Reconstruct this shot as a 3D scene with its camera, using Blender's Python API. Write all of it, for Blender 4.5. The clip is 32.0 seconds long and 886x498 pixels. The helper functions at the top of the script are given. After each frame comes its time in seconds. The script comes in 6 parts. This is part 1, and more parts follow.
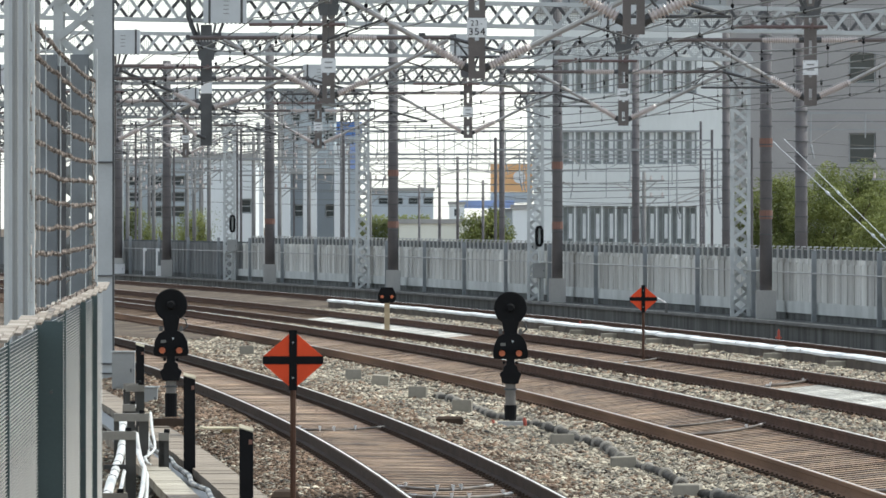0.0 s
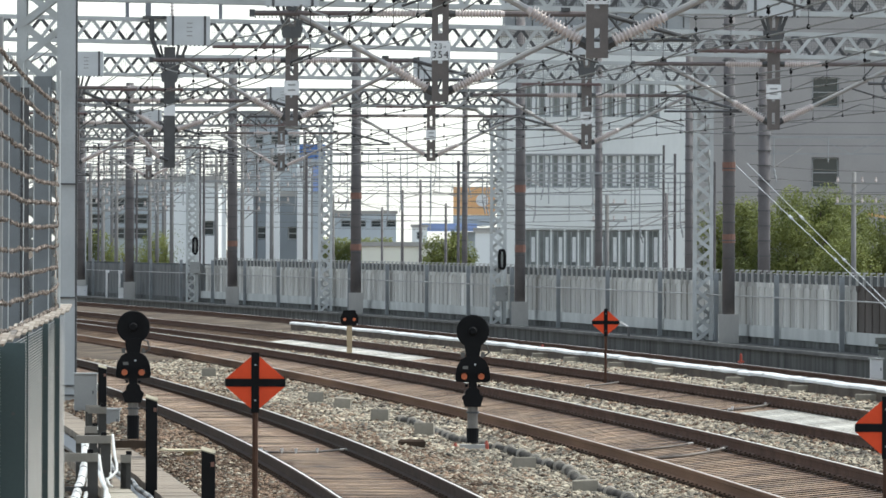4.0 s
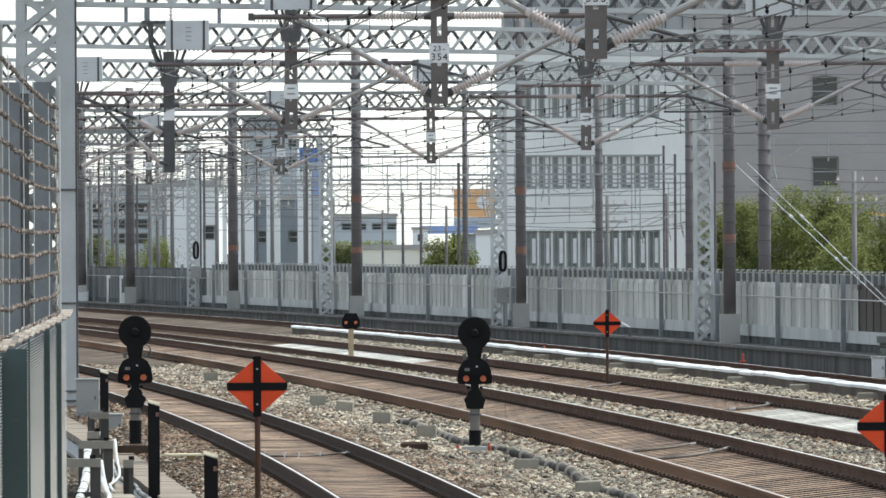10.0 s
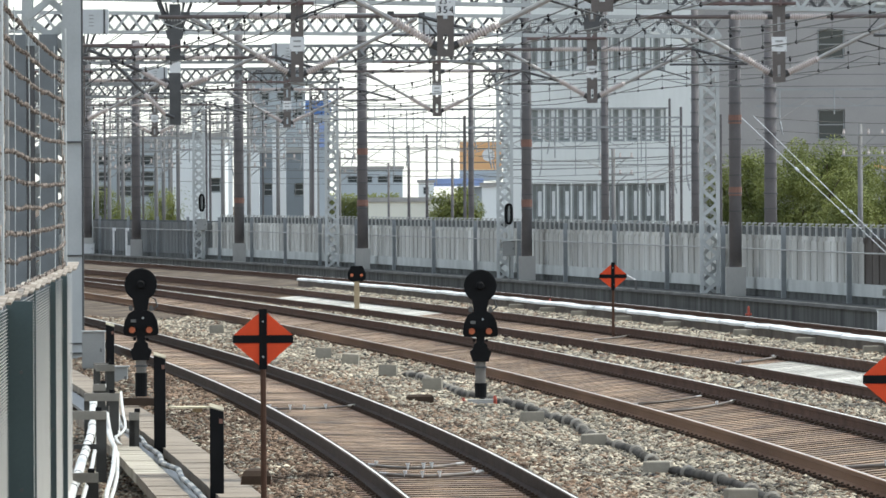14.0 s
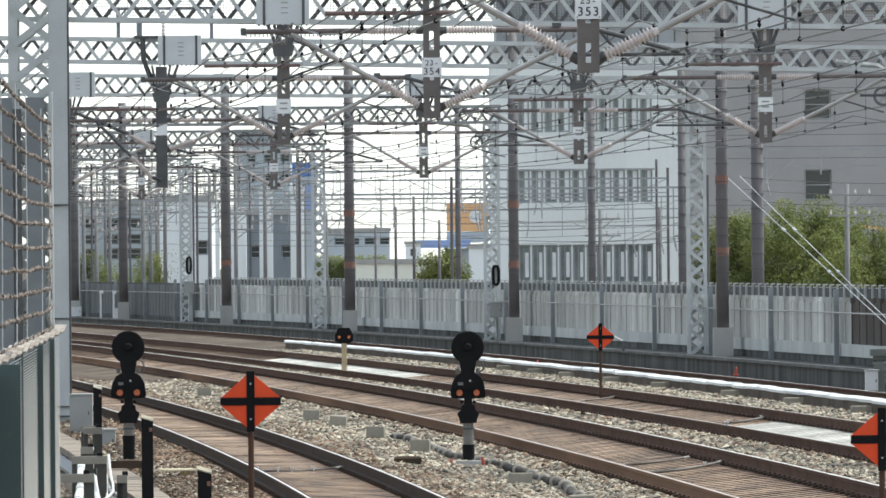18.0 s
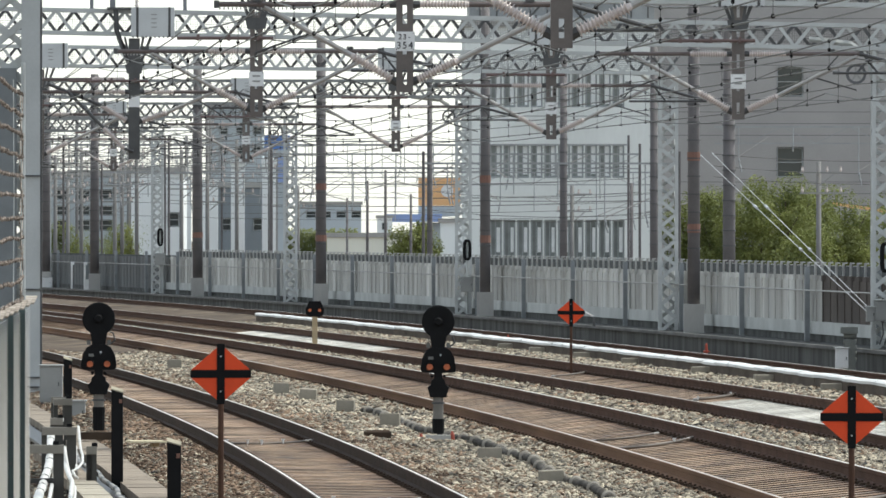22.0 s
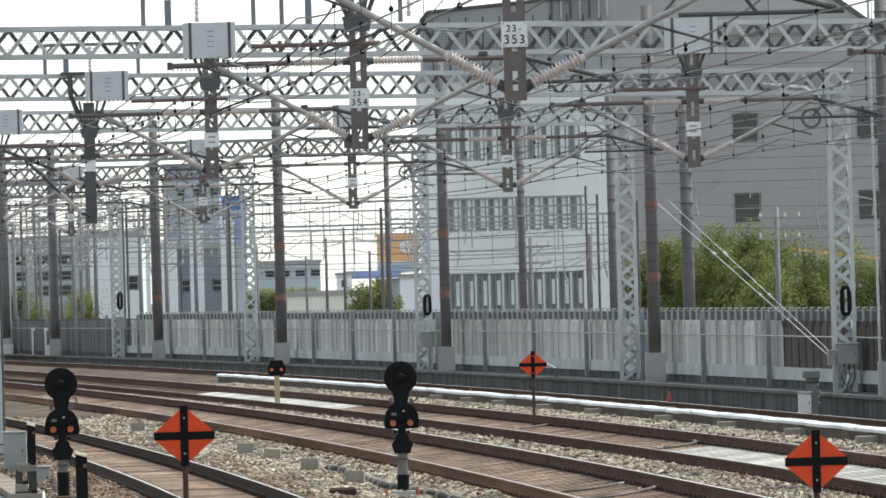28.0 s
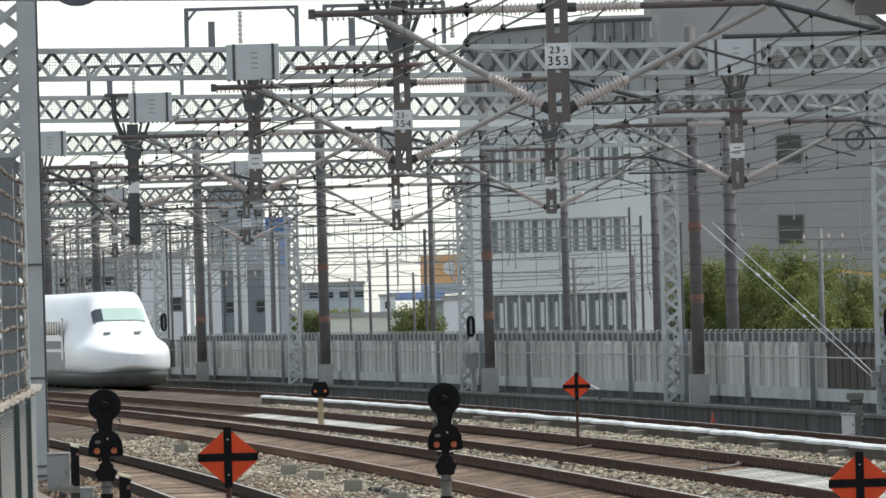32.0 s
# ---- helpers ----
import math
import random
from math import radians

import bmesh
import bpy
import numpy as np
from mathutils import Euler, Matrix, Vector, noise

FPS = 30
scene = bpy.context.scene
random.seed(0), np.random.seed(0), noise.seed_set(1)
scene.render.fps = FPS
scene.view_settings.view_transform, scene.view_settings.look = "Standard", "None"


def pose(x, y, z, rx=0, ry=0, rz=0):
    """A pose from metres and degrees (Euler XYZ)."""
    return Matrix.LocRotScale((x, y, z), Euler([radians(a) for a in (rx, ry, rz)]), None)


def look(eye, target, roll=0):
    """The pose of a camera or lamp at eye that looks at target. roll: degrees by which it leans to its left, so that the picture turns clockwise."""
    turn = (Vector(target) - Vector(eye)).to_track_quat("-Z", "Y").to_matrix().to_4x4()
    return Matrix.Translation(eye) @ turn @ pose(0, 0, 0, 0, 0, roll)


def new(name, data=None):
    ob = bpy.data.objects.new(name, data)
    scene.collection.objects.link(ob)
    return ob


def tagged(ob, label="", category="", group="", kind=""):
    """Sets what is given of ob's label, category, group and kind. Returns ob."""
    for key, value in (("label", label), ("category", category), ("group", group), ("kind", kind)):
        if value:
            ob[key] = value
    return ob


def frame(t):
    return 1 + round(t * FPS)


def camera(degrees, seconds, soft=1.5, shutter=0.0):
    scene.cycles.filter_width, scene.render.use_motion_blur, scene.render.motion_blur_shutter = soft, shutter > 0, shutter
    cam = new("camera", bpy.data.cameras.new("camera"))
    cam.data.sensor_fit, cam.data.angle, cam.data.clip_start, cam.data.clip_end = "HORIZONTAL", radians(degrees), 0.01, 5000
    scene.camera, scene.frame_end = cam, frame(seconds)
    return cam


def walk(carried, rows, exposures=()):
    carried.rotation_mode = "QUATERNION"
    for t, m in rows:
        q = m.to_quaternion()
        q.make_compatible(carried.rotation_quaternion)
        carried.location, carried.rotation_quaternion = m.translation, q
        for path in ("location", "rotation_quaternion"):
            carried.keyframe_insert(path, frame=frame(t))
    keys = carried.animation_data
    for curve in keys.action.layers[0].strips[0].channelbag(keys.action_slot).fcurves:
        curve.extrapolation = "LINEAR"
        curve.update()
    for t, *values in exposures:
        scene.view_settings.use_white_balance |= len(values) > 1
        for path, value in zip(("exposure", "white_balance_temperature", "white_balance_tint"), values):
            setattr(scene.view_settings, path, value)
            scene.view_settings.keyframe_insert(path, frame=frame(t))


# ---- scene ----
EYE = 2.6
cam = camera(5.61, 32.0, soft=1.6)
# seconds, turn to the left, look up, lean to the right (degrees)
ROWS = [
    (0.0, -0.0000, -0.1898, 0.000),
    (0.5, 0.0383, -0.1567, -0.065),
    (1.0, 0.0164, -0.1366, -0.078),
    (1.5, 0.0383, -0.1388, 0.044),
    (2.0, 0.0274, -0.1178, -0.202),
    (2.5, -0.0255, -0.1288, -0.340),
    (3.0, -0.0237, -0.1386, -0.210),
    (3.5, -0.1974, -0.0743, -0.281),
    (5.5, -0.2478, -0.0224, 0.135),
    (6.0, -0.2335, -0.0443, 0.131),
    (6.5, -0.2329, -0.0375, 0.063),
    (7.0, -0.2222, -0.0257, 0.212),
    (7.5, -0.1990, -0.0091, 0.199),
    (8.0, -0.1873, -0.0324, 0.210),
    (8.5, -0.1941, -0.0080, 0.255),
    (9.0, -0.2276, 0.0472, 0.266),
    (9.5, -0.2375, 0.0332, 0.388),
    (10.0, -0.2316, -0.0292, 0.311),
    (10.5, -0.2373, -0.0917, 0.238),
    (11.0, -0.2280, -0.1594, 0.398),
    (11.5, -0.2346, -0.1655, 0.466),
    (12.0, -0.2264, -0.1937, 0.474),
    (12.5, -0.1892, -0.2294, 0.254),
    (13.0, -0.1499, -0.2570, 0.107),
    (13.5, -0.1818, -0.3197, 0.226),
    (15.5, -0.2032, -0.3352, 0.296),
    (16.0, -0.2282, -0.2850, 0.215),
    (16.5, -0.1675, -0.2411, 0.329),
    (17.0, -0.2272, -0.2194, 0.432),
    (17.5, -0.2463, -0.1438, 0.582),
    (18.0, -0.2760, 0.0610, 0.479),
    (18.5, -0.5049, 0.3680, 0.564),
    (19.0, -0.7683, 0.5365, 0.707),
    (19.5, -0.8029, 0.4961, 0.487),
    (20.0, -0.4368, 0.2878, 0.544),
    (20.5, -0.2386, 0.1712, 0.350),
    (21.0, -0.2501, 0.0610, 0.175),
    (21.5, -0.3901, -0.0639, -0.113),
    (22.0, -0.4572, -0.1030, -0.014),
    (22.5, -0.5006, -0.0901, 0.057),
    (23.0, -0.4727, -0.1512, 0.160),
    (23.5, -0.4804, -0.2553, 0.285),
    (24.0, -0.5030, -0.3665, 0.453),
    (24.5, -0.5274, -0.3283, 0.421),
    (26.5, -0.5928, -0.2215, 0.697),
    (27.0, -0.6279, -0.1098, 0.886),
    (27.5, -0.7157, 0.2275, 1.302),
    (28.0, -0.7132, 0.2429, 1.583),
    (28.5, -0.6977, 0.2826, 1.432),
    (29.0, -0.8153, 0.4625, 1.373),
    (29.5, -0.9740, 0.6797, 1.513),
    (30.0, -1.0098, 0.7943, 1.649),
    (30.5, -0.5051, 0.6569, 1.467),
    (31.0, -0.2529, 0.4188, 1.447),
    (31.5, -0.2892, 0.4267, 1.592),
    (32.0, -0.4366, 0.3870, 1.575),
]
walk(cam, [(t, pose(0, 0, EYE, 90 + pitch, roll, yaw)) for t, yaw, pitch, roll in ROWS], [(t, e + 0.2, k + 170, 5) for t, e, k in ((0.0, 0.57, 6030), (13.5, 0.67, 6030), (16.0, 0.76, 6030), (18.0, 0.69, 6030), (19.5, 0.51, 6030), (21.0, 0.42, 6130), (22.5, 0.54, 6220), (24.0, 0.73, 6220), (27.0, 0.81, 6220), (28.0, 0.57, 6150), (29.0, 0.49, 6150), (30.0, 0.49, 6150), (31.0, 0.26, 6150), (32.0, 0.25, 6150))])

# ---- light ----
SUN_UP, SUN_ROUND = 62, 62          # degrees above the horizon; round from straight ahead, to the right
world = bpy.data.worlds.new("sky")
scene.world = world
world.use_nodes = True
sky = world.node_tree.nodes.new("ShaderNodeTexSky")
sky.sky_type, sky.sun_disc = "NISHITA", False
sky.sun_elevation, sky.sun_rotation = radians(SUN_UP), radians(SUN_ROUND)
sky.air_density, sky.dust_density, sky.ozone_density = 1.0, 0.6, 1.0
back = world.node_tree.nodes["Background"]
back.inputs["Strength"].default_value = 0.15
haze = world.node_tree.nodes.new("ShaderNodeHueSaturation")      # white summer haze
haze.inputs["Saturation"].default_value = 0.38
world.node_tree.links.new(sky.outputs[0], haze.inputs["Color"])
world.node_tree.links.new(haze.outputs[0], back.inputs["Color"])
sun = new("sun", bpy.data.lights.new("sun", "SUN"))
sun.data.energy, sun.data.angle, sun.data.color = 2.4, radians(0.6), (1.0, 0.95, 0.87)
a, e = radians(SUN_ROUND), radians(SUN_UP)
sun.matrix_basis = look((math.sin(a) * math.cos(e) * 50, math.cos(a) * math.cos(e) * 50, math.sin(e) * 50), (0, 0, 0))


# ---- materials ----
def material(name, colour, rough=0.6, metal=0.0, vary=0.25, scale=3.0, bump=0.0, fine=40.0, island=0.0, tint=None, piece=0.0, space="Object", streak=1.0, emit=0.0):
    m = bpy.data.materials.new(name)
    m.use_nodes = True
    n, l = m.node_tree.nodes, m.node_tree.links
    b = n["Principled BSDF"]
    co = n.new("ShaderNodeTexCoord")
    if space == "World":
        co = n.new("ShaderNodeNewGeometry")
        out = co.outputs["Position"]
    else:
        out = co.outputs["Object"]
    mp = n.new("ShaderNodeMapping")
    mp.inputs["Scale"].default_value = (1, 1, streak)
    l.new(out, mp.inputs["Vector"])
    big, small = n.new("ShaderNodeTexNoise"), n.new("ShaderNodeTexNoise")
    big.inputs["Scale"].default_value, small.inputs["Scale"].default_value = scale, fine
    big.inputs["Detail"].default_value, small.inputs["Detail"].default_value = 5, 3
    l.new(mp.outputs[0], big.inputs["Vector"])
    l.new(mp.outputs[0], small.inputs["Vector"])
    mix = n.new("ShaderNodeMix")
    mix.data_type = "RGBA"
    dark = tuple(c * (1 - vary) for c in colour)
    lite = tuple(min(1, c * (1 + vary * 0.8)) for c in (tint or colour))
    mix.inputs["A"].default_value, mix.inputs["B"].default_value = (*dark, 1), (*lite, 1)
    fac = n.new("ShaderNodeMath")
    fac.operation = "MULTIPLY_ADD"
    fac.inputs[1].default_value, fac.inputs[2].default_value = 1.6, -0.55
    l.new(big.outputs["Fac"], fac.inputs[0])
    add = n.new("ShaderNodeMath")
    add.operation, add.use_clamp = "MULTIPLY_ADD", True
    add.inputs[1].default_value = 0.45
    l.new(small.outputs["Fac"], add.inputs[0])
    l.new(fac.outputs[0], add.inputs[2])
    l.new(add.outputs[0], mix.inputs["Factor"])
    colour_out = mix.outputs["Result"]
    for amount, source, socket in ((island, "ShaderNodeNewGeometry", "Random Per Island"), (piece, "ShaderNodeObjectInfo", "Random")):
        if amount:
            g, hs, ma = n.new(source), n.new("ShaderNodeHueSaturation"), n.new("ShaderNodeMath")
            ma.operation = "MULTIPLY_ADD"
            ma.inputs[1].default_value, ma.inputs[2].default_value = 2 * amount, 1 - amount
            l.new(g.outputs[socket], ma.inputs[0])
            l.new(ma.outputs[0], hs.inputs["Value"])
            l.new(colour_out, hs.inputs["Color"])
            colour_out = hs.outputs["Color"]
    l.new(colour_out, b.inputs["Base Color"])
    b.inputs["Roughness"].default_value, b.inputs["Metallic"].default_value = rough, metal
    if rough >= 0.8:
        b.inputs["Specular IOR Level"].default_value = 0.12      # dusty, lustreless surfaces
    if bump:
        bp = n.new("ShaderNodeBump")
        bp.inputs["Strength"].default_value, bp.inputs["Distance"].default_value = bump, 0.02
        l.new(small.outputs["Fac"], bp.inputs["Height"])
        l.new(bp.outputs[0], b.inputs["Normal"])
    if emit:
        l.new(colour_out, b.inputs["Emission Color"])
        b.inputs["Emission Strength"].default_value = emit
    return m


RUST = material("rusted_rail", (0.105, 0.06, 0.042), 0.9, 0.0, 0.4, 2.0, 0.4, 30)
RUST_TAN = material("tan_dusted_rail", (0.085, 0.046, 0.03), 0.9, 0.0, 0.4, 0.09, 0.4, 30, tint=(0.23, 0.135, 0.082), space="World")
RUST_DARK = material("dark_oily_rail", (0.052, 0.032, 0.022), 0.8, 0.0, 0.4, 2.0, 0.4, 30)
HEAD = material("polished_rail_head", (0.9, 0.85, 0.74), 0.36, 1.0, 0.15, 2.0)
HEAD_DULL = material("worn_tan_rail_head", (0.6, 0.54, 0.47), 0.42, 1.0, 0.4, 0.3, space="World")
CLIP = material("rail_fastening", (0.06, 0.042, 0.03), 0.8, 0.0, 0.3)
# tops brightened beyond their dust, sides darkened: sun and shade in colour
SLEEPER = material("sleeper_rust_dusted_lit_top", (0.088, 0.055, 0.037), 0.7, 0.0, 0.6, 2.2, 0.7, 14, piece=0.24, tint=(0.31, 0.21, 0.132), space="World")
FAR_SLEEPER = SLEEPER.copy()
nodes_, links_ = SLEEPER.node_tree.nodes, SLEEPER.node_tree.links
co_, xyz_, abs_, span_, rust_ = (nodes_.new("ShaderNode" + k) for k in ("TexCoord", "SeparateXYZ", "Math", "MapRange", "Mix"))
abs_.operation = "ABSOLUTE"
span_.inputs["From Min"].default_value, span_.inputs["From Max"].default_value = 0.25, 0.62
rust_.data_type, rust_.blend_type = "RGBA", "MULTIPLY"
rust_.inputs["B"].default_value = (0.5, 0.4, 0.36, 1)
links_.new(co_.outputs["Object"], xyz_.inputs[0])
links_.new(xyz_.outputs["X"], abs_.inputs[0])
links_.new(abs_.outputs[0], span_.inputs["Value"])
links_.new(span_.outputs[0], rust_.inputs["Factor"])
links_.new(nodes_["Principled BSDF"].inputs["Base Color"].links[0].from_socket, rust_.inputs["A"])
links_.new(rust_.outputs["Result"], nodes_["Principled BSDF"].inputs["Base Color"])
SLEEPER_SHADED_SIDE = material("sleeper_brown_shaded_side", (0.022, 0.014, 0.01), 0.95, 0.0, 0.4, 1.2, 0.5, 25, piece=0.3, space="World")
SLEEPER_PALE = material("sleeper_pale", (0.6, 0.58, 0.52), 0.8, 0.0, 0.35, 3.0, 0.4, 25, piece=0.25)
# half-tone copy of the pale top, painting the sides' shade
PALE_SHADED_SIDE = material("pale_sleeper_shaded_side", (0.3, 0.28, 0.24), 0.9, 0.0, 0.35, 2.0, 0.4, 25, piece=0.2)
BED = material("ballast_bed", (0.05, 0.038, 0.03), 0.95, 0.0, 0.55, 0.5, 1.0, 22, tint=(0.14, 0.11, 0.082), space="World")
STONE = material("ballast_stone", (0.085, 0.07, 0.05), 0.75, 0.0, 0.6, 0.5, 0.3, 60, island=0.98, tint=(0.33, 0.29, 0.215), space="World")
STONE_RUST = material("rust_stained_ballast_stone", (0.07, 0.048, 0.035), 0.85, 0.0, 0.5, 0.4, 0.3, 60, island=0.75, tint=(0.21, 0.145, 0.1), space="World")
CONCRETE = material("pale_concrete", (0.42, 0.41, 0.385), 0.9, 0.0, 0.2, 1.2, 0.4, 30, space="World", streak=0.25)
PANEL = material("weathered_wall_panel", (0.36, 0.345, 0.31), 0.9, 0.0, 0.35, 0.9, 0.4, 30, piece=0.14, tint=(0.6, 0.6, 0.57), space="World", streak=0.12)
KERB = material("stained_concrete_kerb", (0.055, 0.054, 0.05), 0.95, 0.0, 0.5, 1.6, 0.5, 9, tint=(0.13, 0.132, 0.126), space="World", streak=0.12)
GALV = material("galvanised_steel", (0.47, 0.485, 0.475), 0.5, 0.4, 0.2, 2.0, 0.1, 40)
BOX_PAINT = material("pale_box_paint", (0.6, 0.615, 0.615), 0.5, 0.1, 0.12, 2.0)
GREY_PAINT = material("grey_paint", (0.31, 0.31, 0.295), 0.55, 0.1, 0.15, 2.0)
# pole brown greyed and lightened to paint in some distance haze
DARK_POLE = material("dark_brown_pole", (0.14, 0.128, 0.128), 0.7, 0.1, 0.35, 1.5, 0.2, 30)
DARK_STEEL = material("dark_grey_steel", (0.1, 0.1, 0.1), 0.55, 0.4, 0.3, 3.0)
BLACK = material("black_paint", (0.012, 0.012, 0.0125), 0.8, 0.0, 0.3, 4.0)
BROWN_PIPE = material("brown_pipe", (0.148, 0.127, 0.116), 0.5, 0.2, 0.3, 3.0)
RUST_PIPE = material("rusty_brown_pipe", (0.155, 0.126, 0.118), 0.6, 0.1, 0.3, 3.0)
PALE_PIPE = material("grey_pipe", (0.42, 0.4, 0.375), 0.45, 0.3, 0.2, 3.0)
PORCELAIN = material("pale_brown_grey_porcelain", (0.66, 0.58, 0.54), 0.12, 0.0, 0.15, 6.0)
WIRE = material("weathered_wire", (0.1, 0.1, 0.095), 0.5, 0.6, 0.2, 2.0)
ORANGE = material("orange_sign_paint", (0.78, 0.075, 0.014), 0.75, 0.0, 0.08, 5.0)
WHITE = material("white_paint", (0.78, 0.78, 0.77), 0.5, 0.0, 0.08, 3.0)
TROUGH = material("white_cable_cover", (0.75, 0.75, 0.73), 0.6, 0.0, 0.15, 1.0, 0.3, 20, piece=0.06)
TIMBER = material("pale_timber_post", (0.55, 0.43, 0.27), 0.8, 0.0, 0.2, 3.0)
GREENGREY = material("grey_green_fence_paint", (0.06, 0.088, 0.088), 0.55, 0.2, 0.25, 1.5)
MESH = material("pale_expanded_metal", (0.6, 0.585, 0.55), 0.5, 0.2, 0.2, 2.0)
ROPE = material("rusty_rope_net", (0.13, 0.105, 0.09), 0.8, 0.0, 0.5, 8.0, island=0.6, tint=(0.3, 0.25, 0.21))
RUBBER = material("black_corrugated_hose", (0.03, 0.034, 0.036), 0.45, 0.0, 0.4, 4.0)
LAMP_AMBER = material("amber_lens", (0.5, 0.13, 0.05), 0.3, 0.0, 0.1, 10.0, emit=0.1)
REDMARK = material("dull_red_marker", (0.38, 0.075, 0.045), 0.6, 0.0, 0.15, 5.0)
PORTAL = material("pale_galvanised_portal_steel", (0.52, 0.535, 0.525), 0.55, 0.2, 0.18, 2.0, 0.1, 40)
GLASS = material("window_glass", (0.03, 0.04, 0.042), 0.06, 0.0, 0.3, 0.3)
LEAF = material("leaves", (0.075, 0.115, 0.032), 0.65, 0.0, 0.45, 0.8, island=0.1, tint=(0.25, 0.27, 0.075), space="World")
tree_ = LEAF.node_tree
glow_, both_ = tree_.nodes.new("ShaderNodeBsdfTranslucent"), tree_.nodes.new("ShaderNodeMixShader")      # sun shining through the leaves
tree_.links.new(tree_.nodes["Principled BSDF"].inputs["Base Color"].links[0].from_socket, glow_.inputs["Color"])
both_.inputs["Fac"].default_value = 0.38
tree_.links.new(tree_.nodes["Principled BSDF"].outputs[0], both_.inputs[1])
tree_.links.new(glow_.outputs[0], both_.inputs[2])
tree_.links.new(both_.outputs[0], tree_.nodes["Material Output"].inputs["Surface"])
BARK = material("bark", (0.12, 0.095, 0.07), 0.9, 0.0, 0.4, 6.0, 0.5)


# ---- mesh tools ----
class Shape:
    """Gathers vertices and faces for one mesh."""

    def __init__(self):
        self.v, self.f = [], []

    def add(self, verts, faces):
        k = len(self.v)
        self.v += [tuple(p) for p in verts]
        self.f += [tuple(i + k for i in f) for f in faces]
        return self

    def box(self, x, y, z, sx, sy, sz, turn=0.0):
        c, s = math.cos(turn), math.sin(turn)
        p = []
        for i, j, k in ((-1, -1, -1), (1, -1, -1), (1, 1, -1), (-1, 1, -1), (-1, -1, 1), (1, -1, 1), (1, 1, 1), (-1, 1, 1)):
            u, w = i * sx / 2, j * sy / 2
            p.append((x + u * c - w * s, y + u * s + w * c, z + k * sz / 2))
        return self.add(p, [(0, 3, 2, 1), (4, 5, 6, 7), (0, 1, 5, 4), (1, 2, 6, 5), (2, 3, 7, 6), (3, 0, 4, 7)])

    def bar(self, p, q, w, h=None):
        p, q = Vector(p), Vector(q)
        d = (q - p).normalized()
        up = Vector((0, 0, 1)) if abs(d.z) < 0.95 else Vector((0, 1, 0))
        a = d.cross(up).normalized() * w / 2
        b = a.cross(d).normalized() * (h or w) / 2
        c = [e + s * a + t * b for e in (p, q) for s, t in ((-1, -1), (1, -1), (1, 1), (-1, 1))]
        return self.add(c, [(0, 1, 2, 3), (7, 6, 5, 4), (0, 4, 5, 1), (1, 5, 6, 2), (2, 6, 7, 3), (3, 7, 4, 0)])

    def lathe(self, p, q, profile, n=10):
        """A turned body from p to q; profile: (share of the way, radius)."""
        p, q = Vector(p), Vector(q)
        d = q - p
        up = Vector((0, 0, 1)) if abs(d.normalized().z) < 0.95 else Vector((0, 1, 0))
        a = d.cross(up).normalized()
        b = d.cross(a).normalized()
        verts = [p + d * t + (a * math.cos(i * math.tau / n) + b * math.sin(i * math.tau / n)) * r for t, r in profile for i in range(n)]
        m = len(profile)
        faces = [(j * n + i, j * n + (i + 1) % n, (j + 1) * n + (i + 1) % n, (j + 1) * n + i) for j in range(m - 1) for i in range(n)]
        faces += [tuple(range(n - 1, -1, -1)), tuple(range((m - 1) * n, m * n))]
        return self.add(verts, faces)

    def tube(self, p, q, r, n=8, r2=None):
        return self.lathe(p, q, [(0, r), (1, r if r2 is None else r2)], n)

    def line(self, points, r, n=4):
        points = [Vector(p) for p in points]
        verts, faces = [], []
        for i, p in enumerate(points):
            d = (points[min(i + 1, len(points) - 1)] - points[max(i - 1, 0)]).normalized()
            up = Vector((0, 0, 1)) if abs(d.z) < 0.95 else Vector((0, 1, 0))
            a = d.cross(up).normalized()
            b = d.cross(a)
            verts += [p + (a * math.cos(k * math.tau / n) + b * math.sin(k * math.tau / n)) * r for k in range(n)]
        for i in range(len(points) - 1):
            faces += [(i * n + k, i * n + (k + 1) % n, (i + 1) * n + (k + 1) % n, (i + 1) * n + k) for k in range(n)]
        faces += [tuple(range(n - 1, -1, -1)), tuple(range((len(points) - 1) * n, len(points) * n))]
        return self.add(verts, faces)

    def strip(self, rings, closed=True, caps=True):
        """Skin over rings of equally many points."""
        n, verts, faces = len(rings[0]), [p for r in rings for p in r], []
        for j in range(len(rings) - 1):
            for i in range(n if closed else n - 1):
                k = (i + 1) % n
                faces.append((j * n + i, j * n + k, (j + 1) * n + k, (j + 1) * n + i))
        if closed and caps:
            faces += [tuple(range(n - 1, -1, -1)), tuple(range((len(rings) - 1) * n, len(rings) * n))]
        return self.add(verts, faces)

    def prism(self, outline, y0, y1):
        """An outline in x and z, from y0 to y1."""
        n = len(outline)
        return self.add([(x, y, z) for y in (y0, y1) for x, z in outline],
                        [tuple(range(n)), tuple(range(2 * n - 1, n - 1, -1))] + [(i, n + i, n + (i + 1) % n, (i + 1) % n) for i in range(n)])

    def mesh(self, name, smooth=False):
        me = bpy.data.meshes.new(name)
        me.from_pydata(self.v, [], self.f)
        bm = bmesh.new()
        bm.from_mesh(me)
        if len(self.f) < 60000:
            bmesh.ops.recalc_face_normals(bm, faces=bm.faces)
        bm.to_mesh(me)
        bm.free()
        if smooth:
            for p in me.polygons:
                p.use_smooth = True
        return me


def thing(name, x=0.0, y=0.0, z=0.0, turn=0.0, label="", category="", group="", kind=""):
    ob = new(name)
    ob.empty_display_size = 0.2
    ob.matrix_basis = pose(x, y, z, 0, 0, turn)
    return tagged(ob, label, category, group, kind)


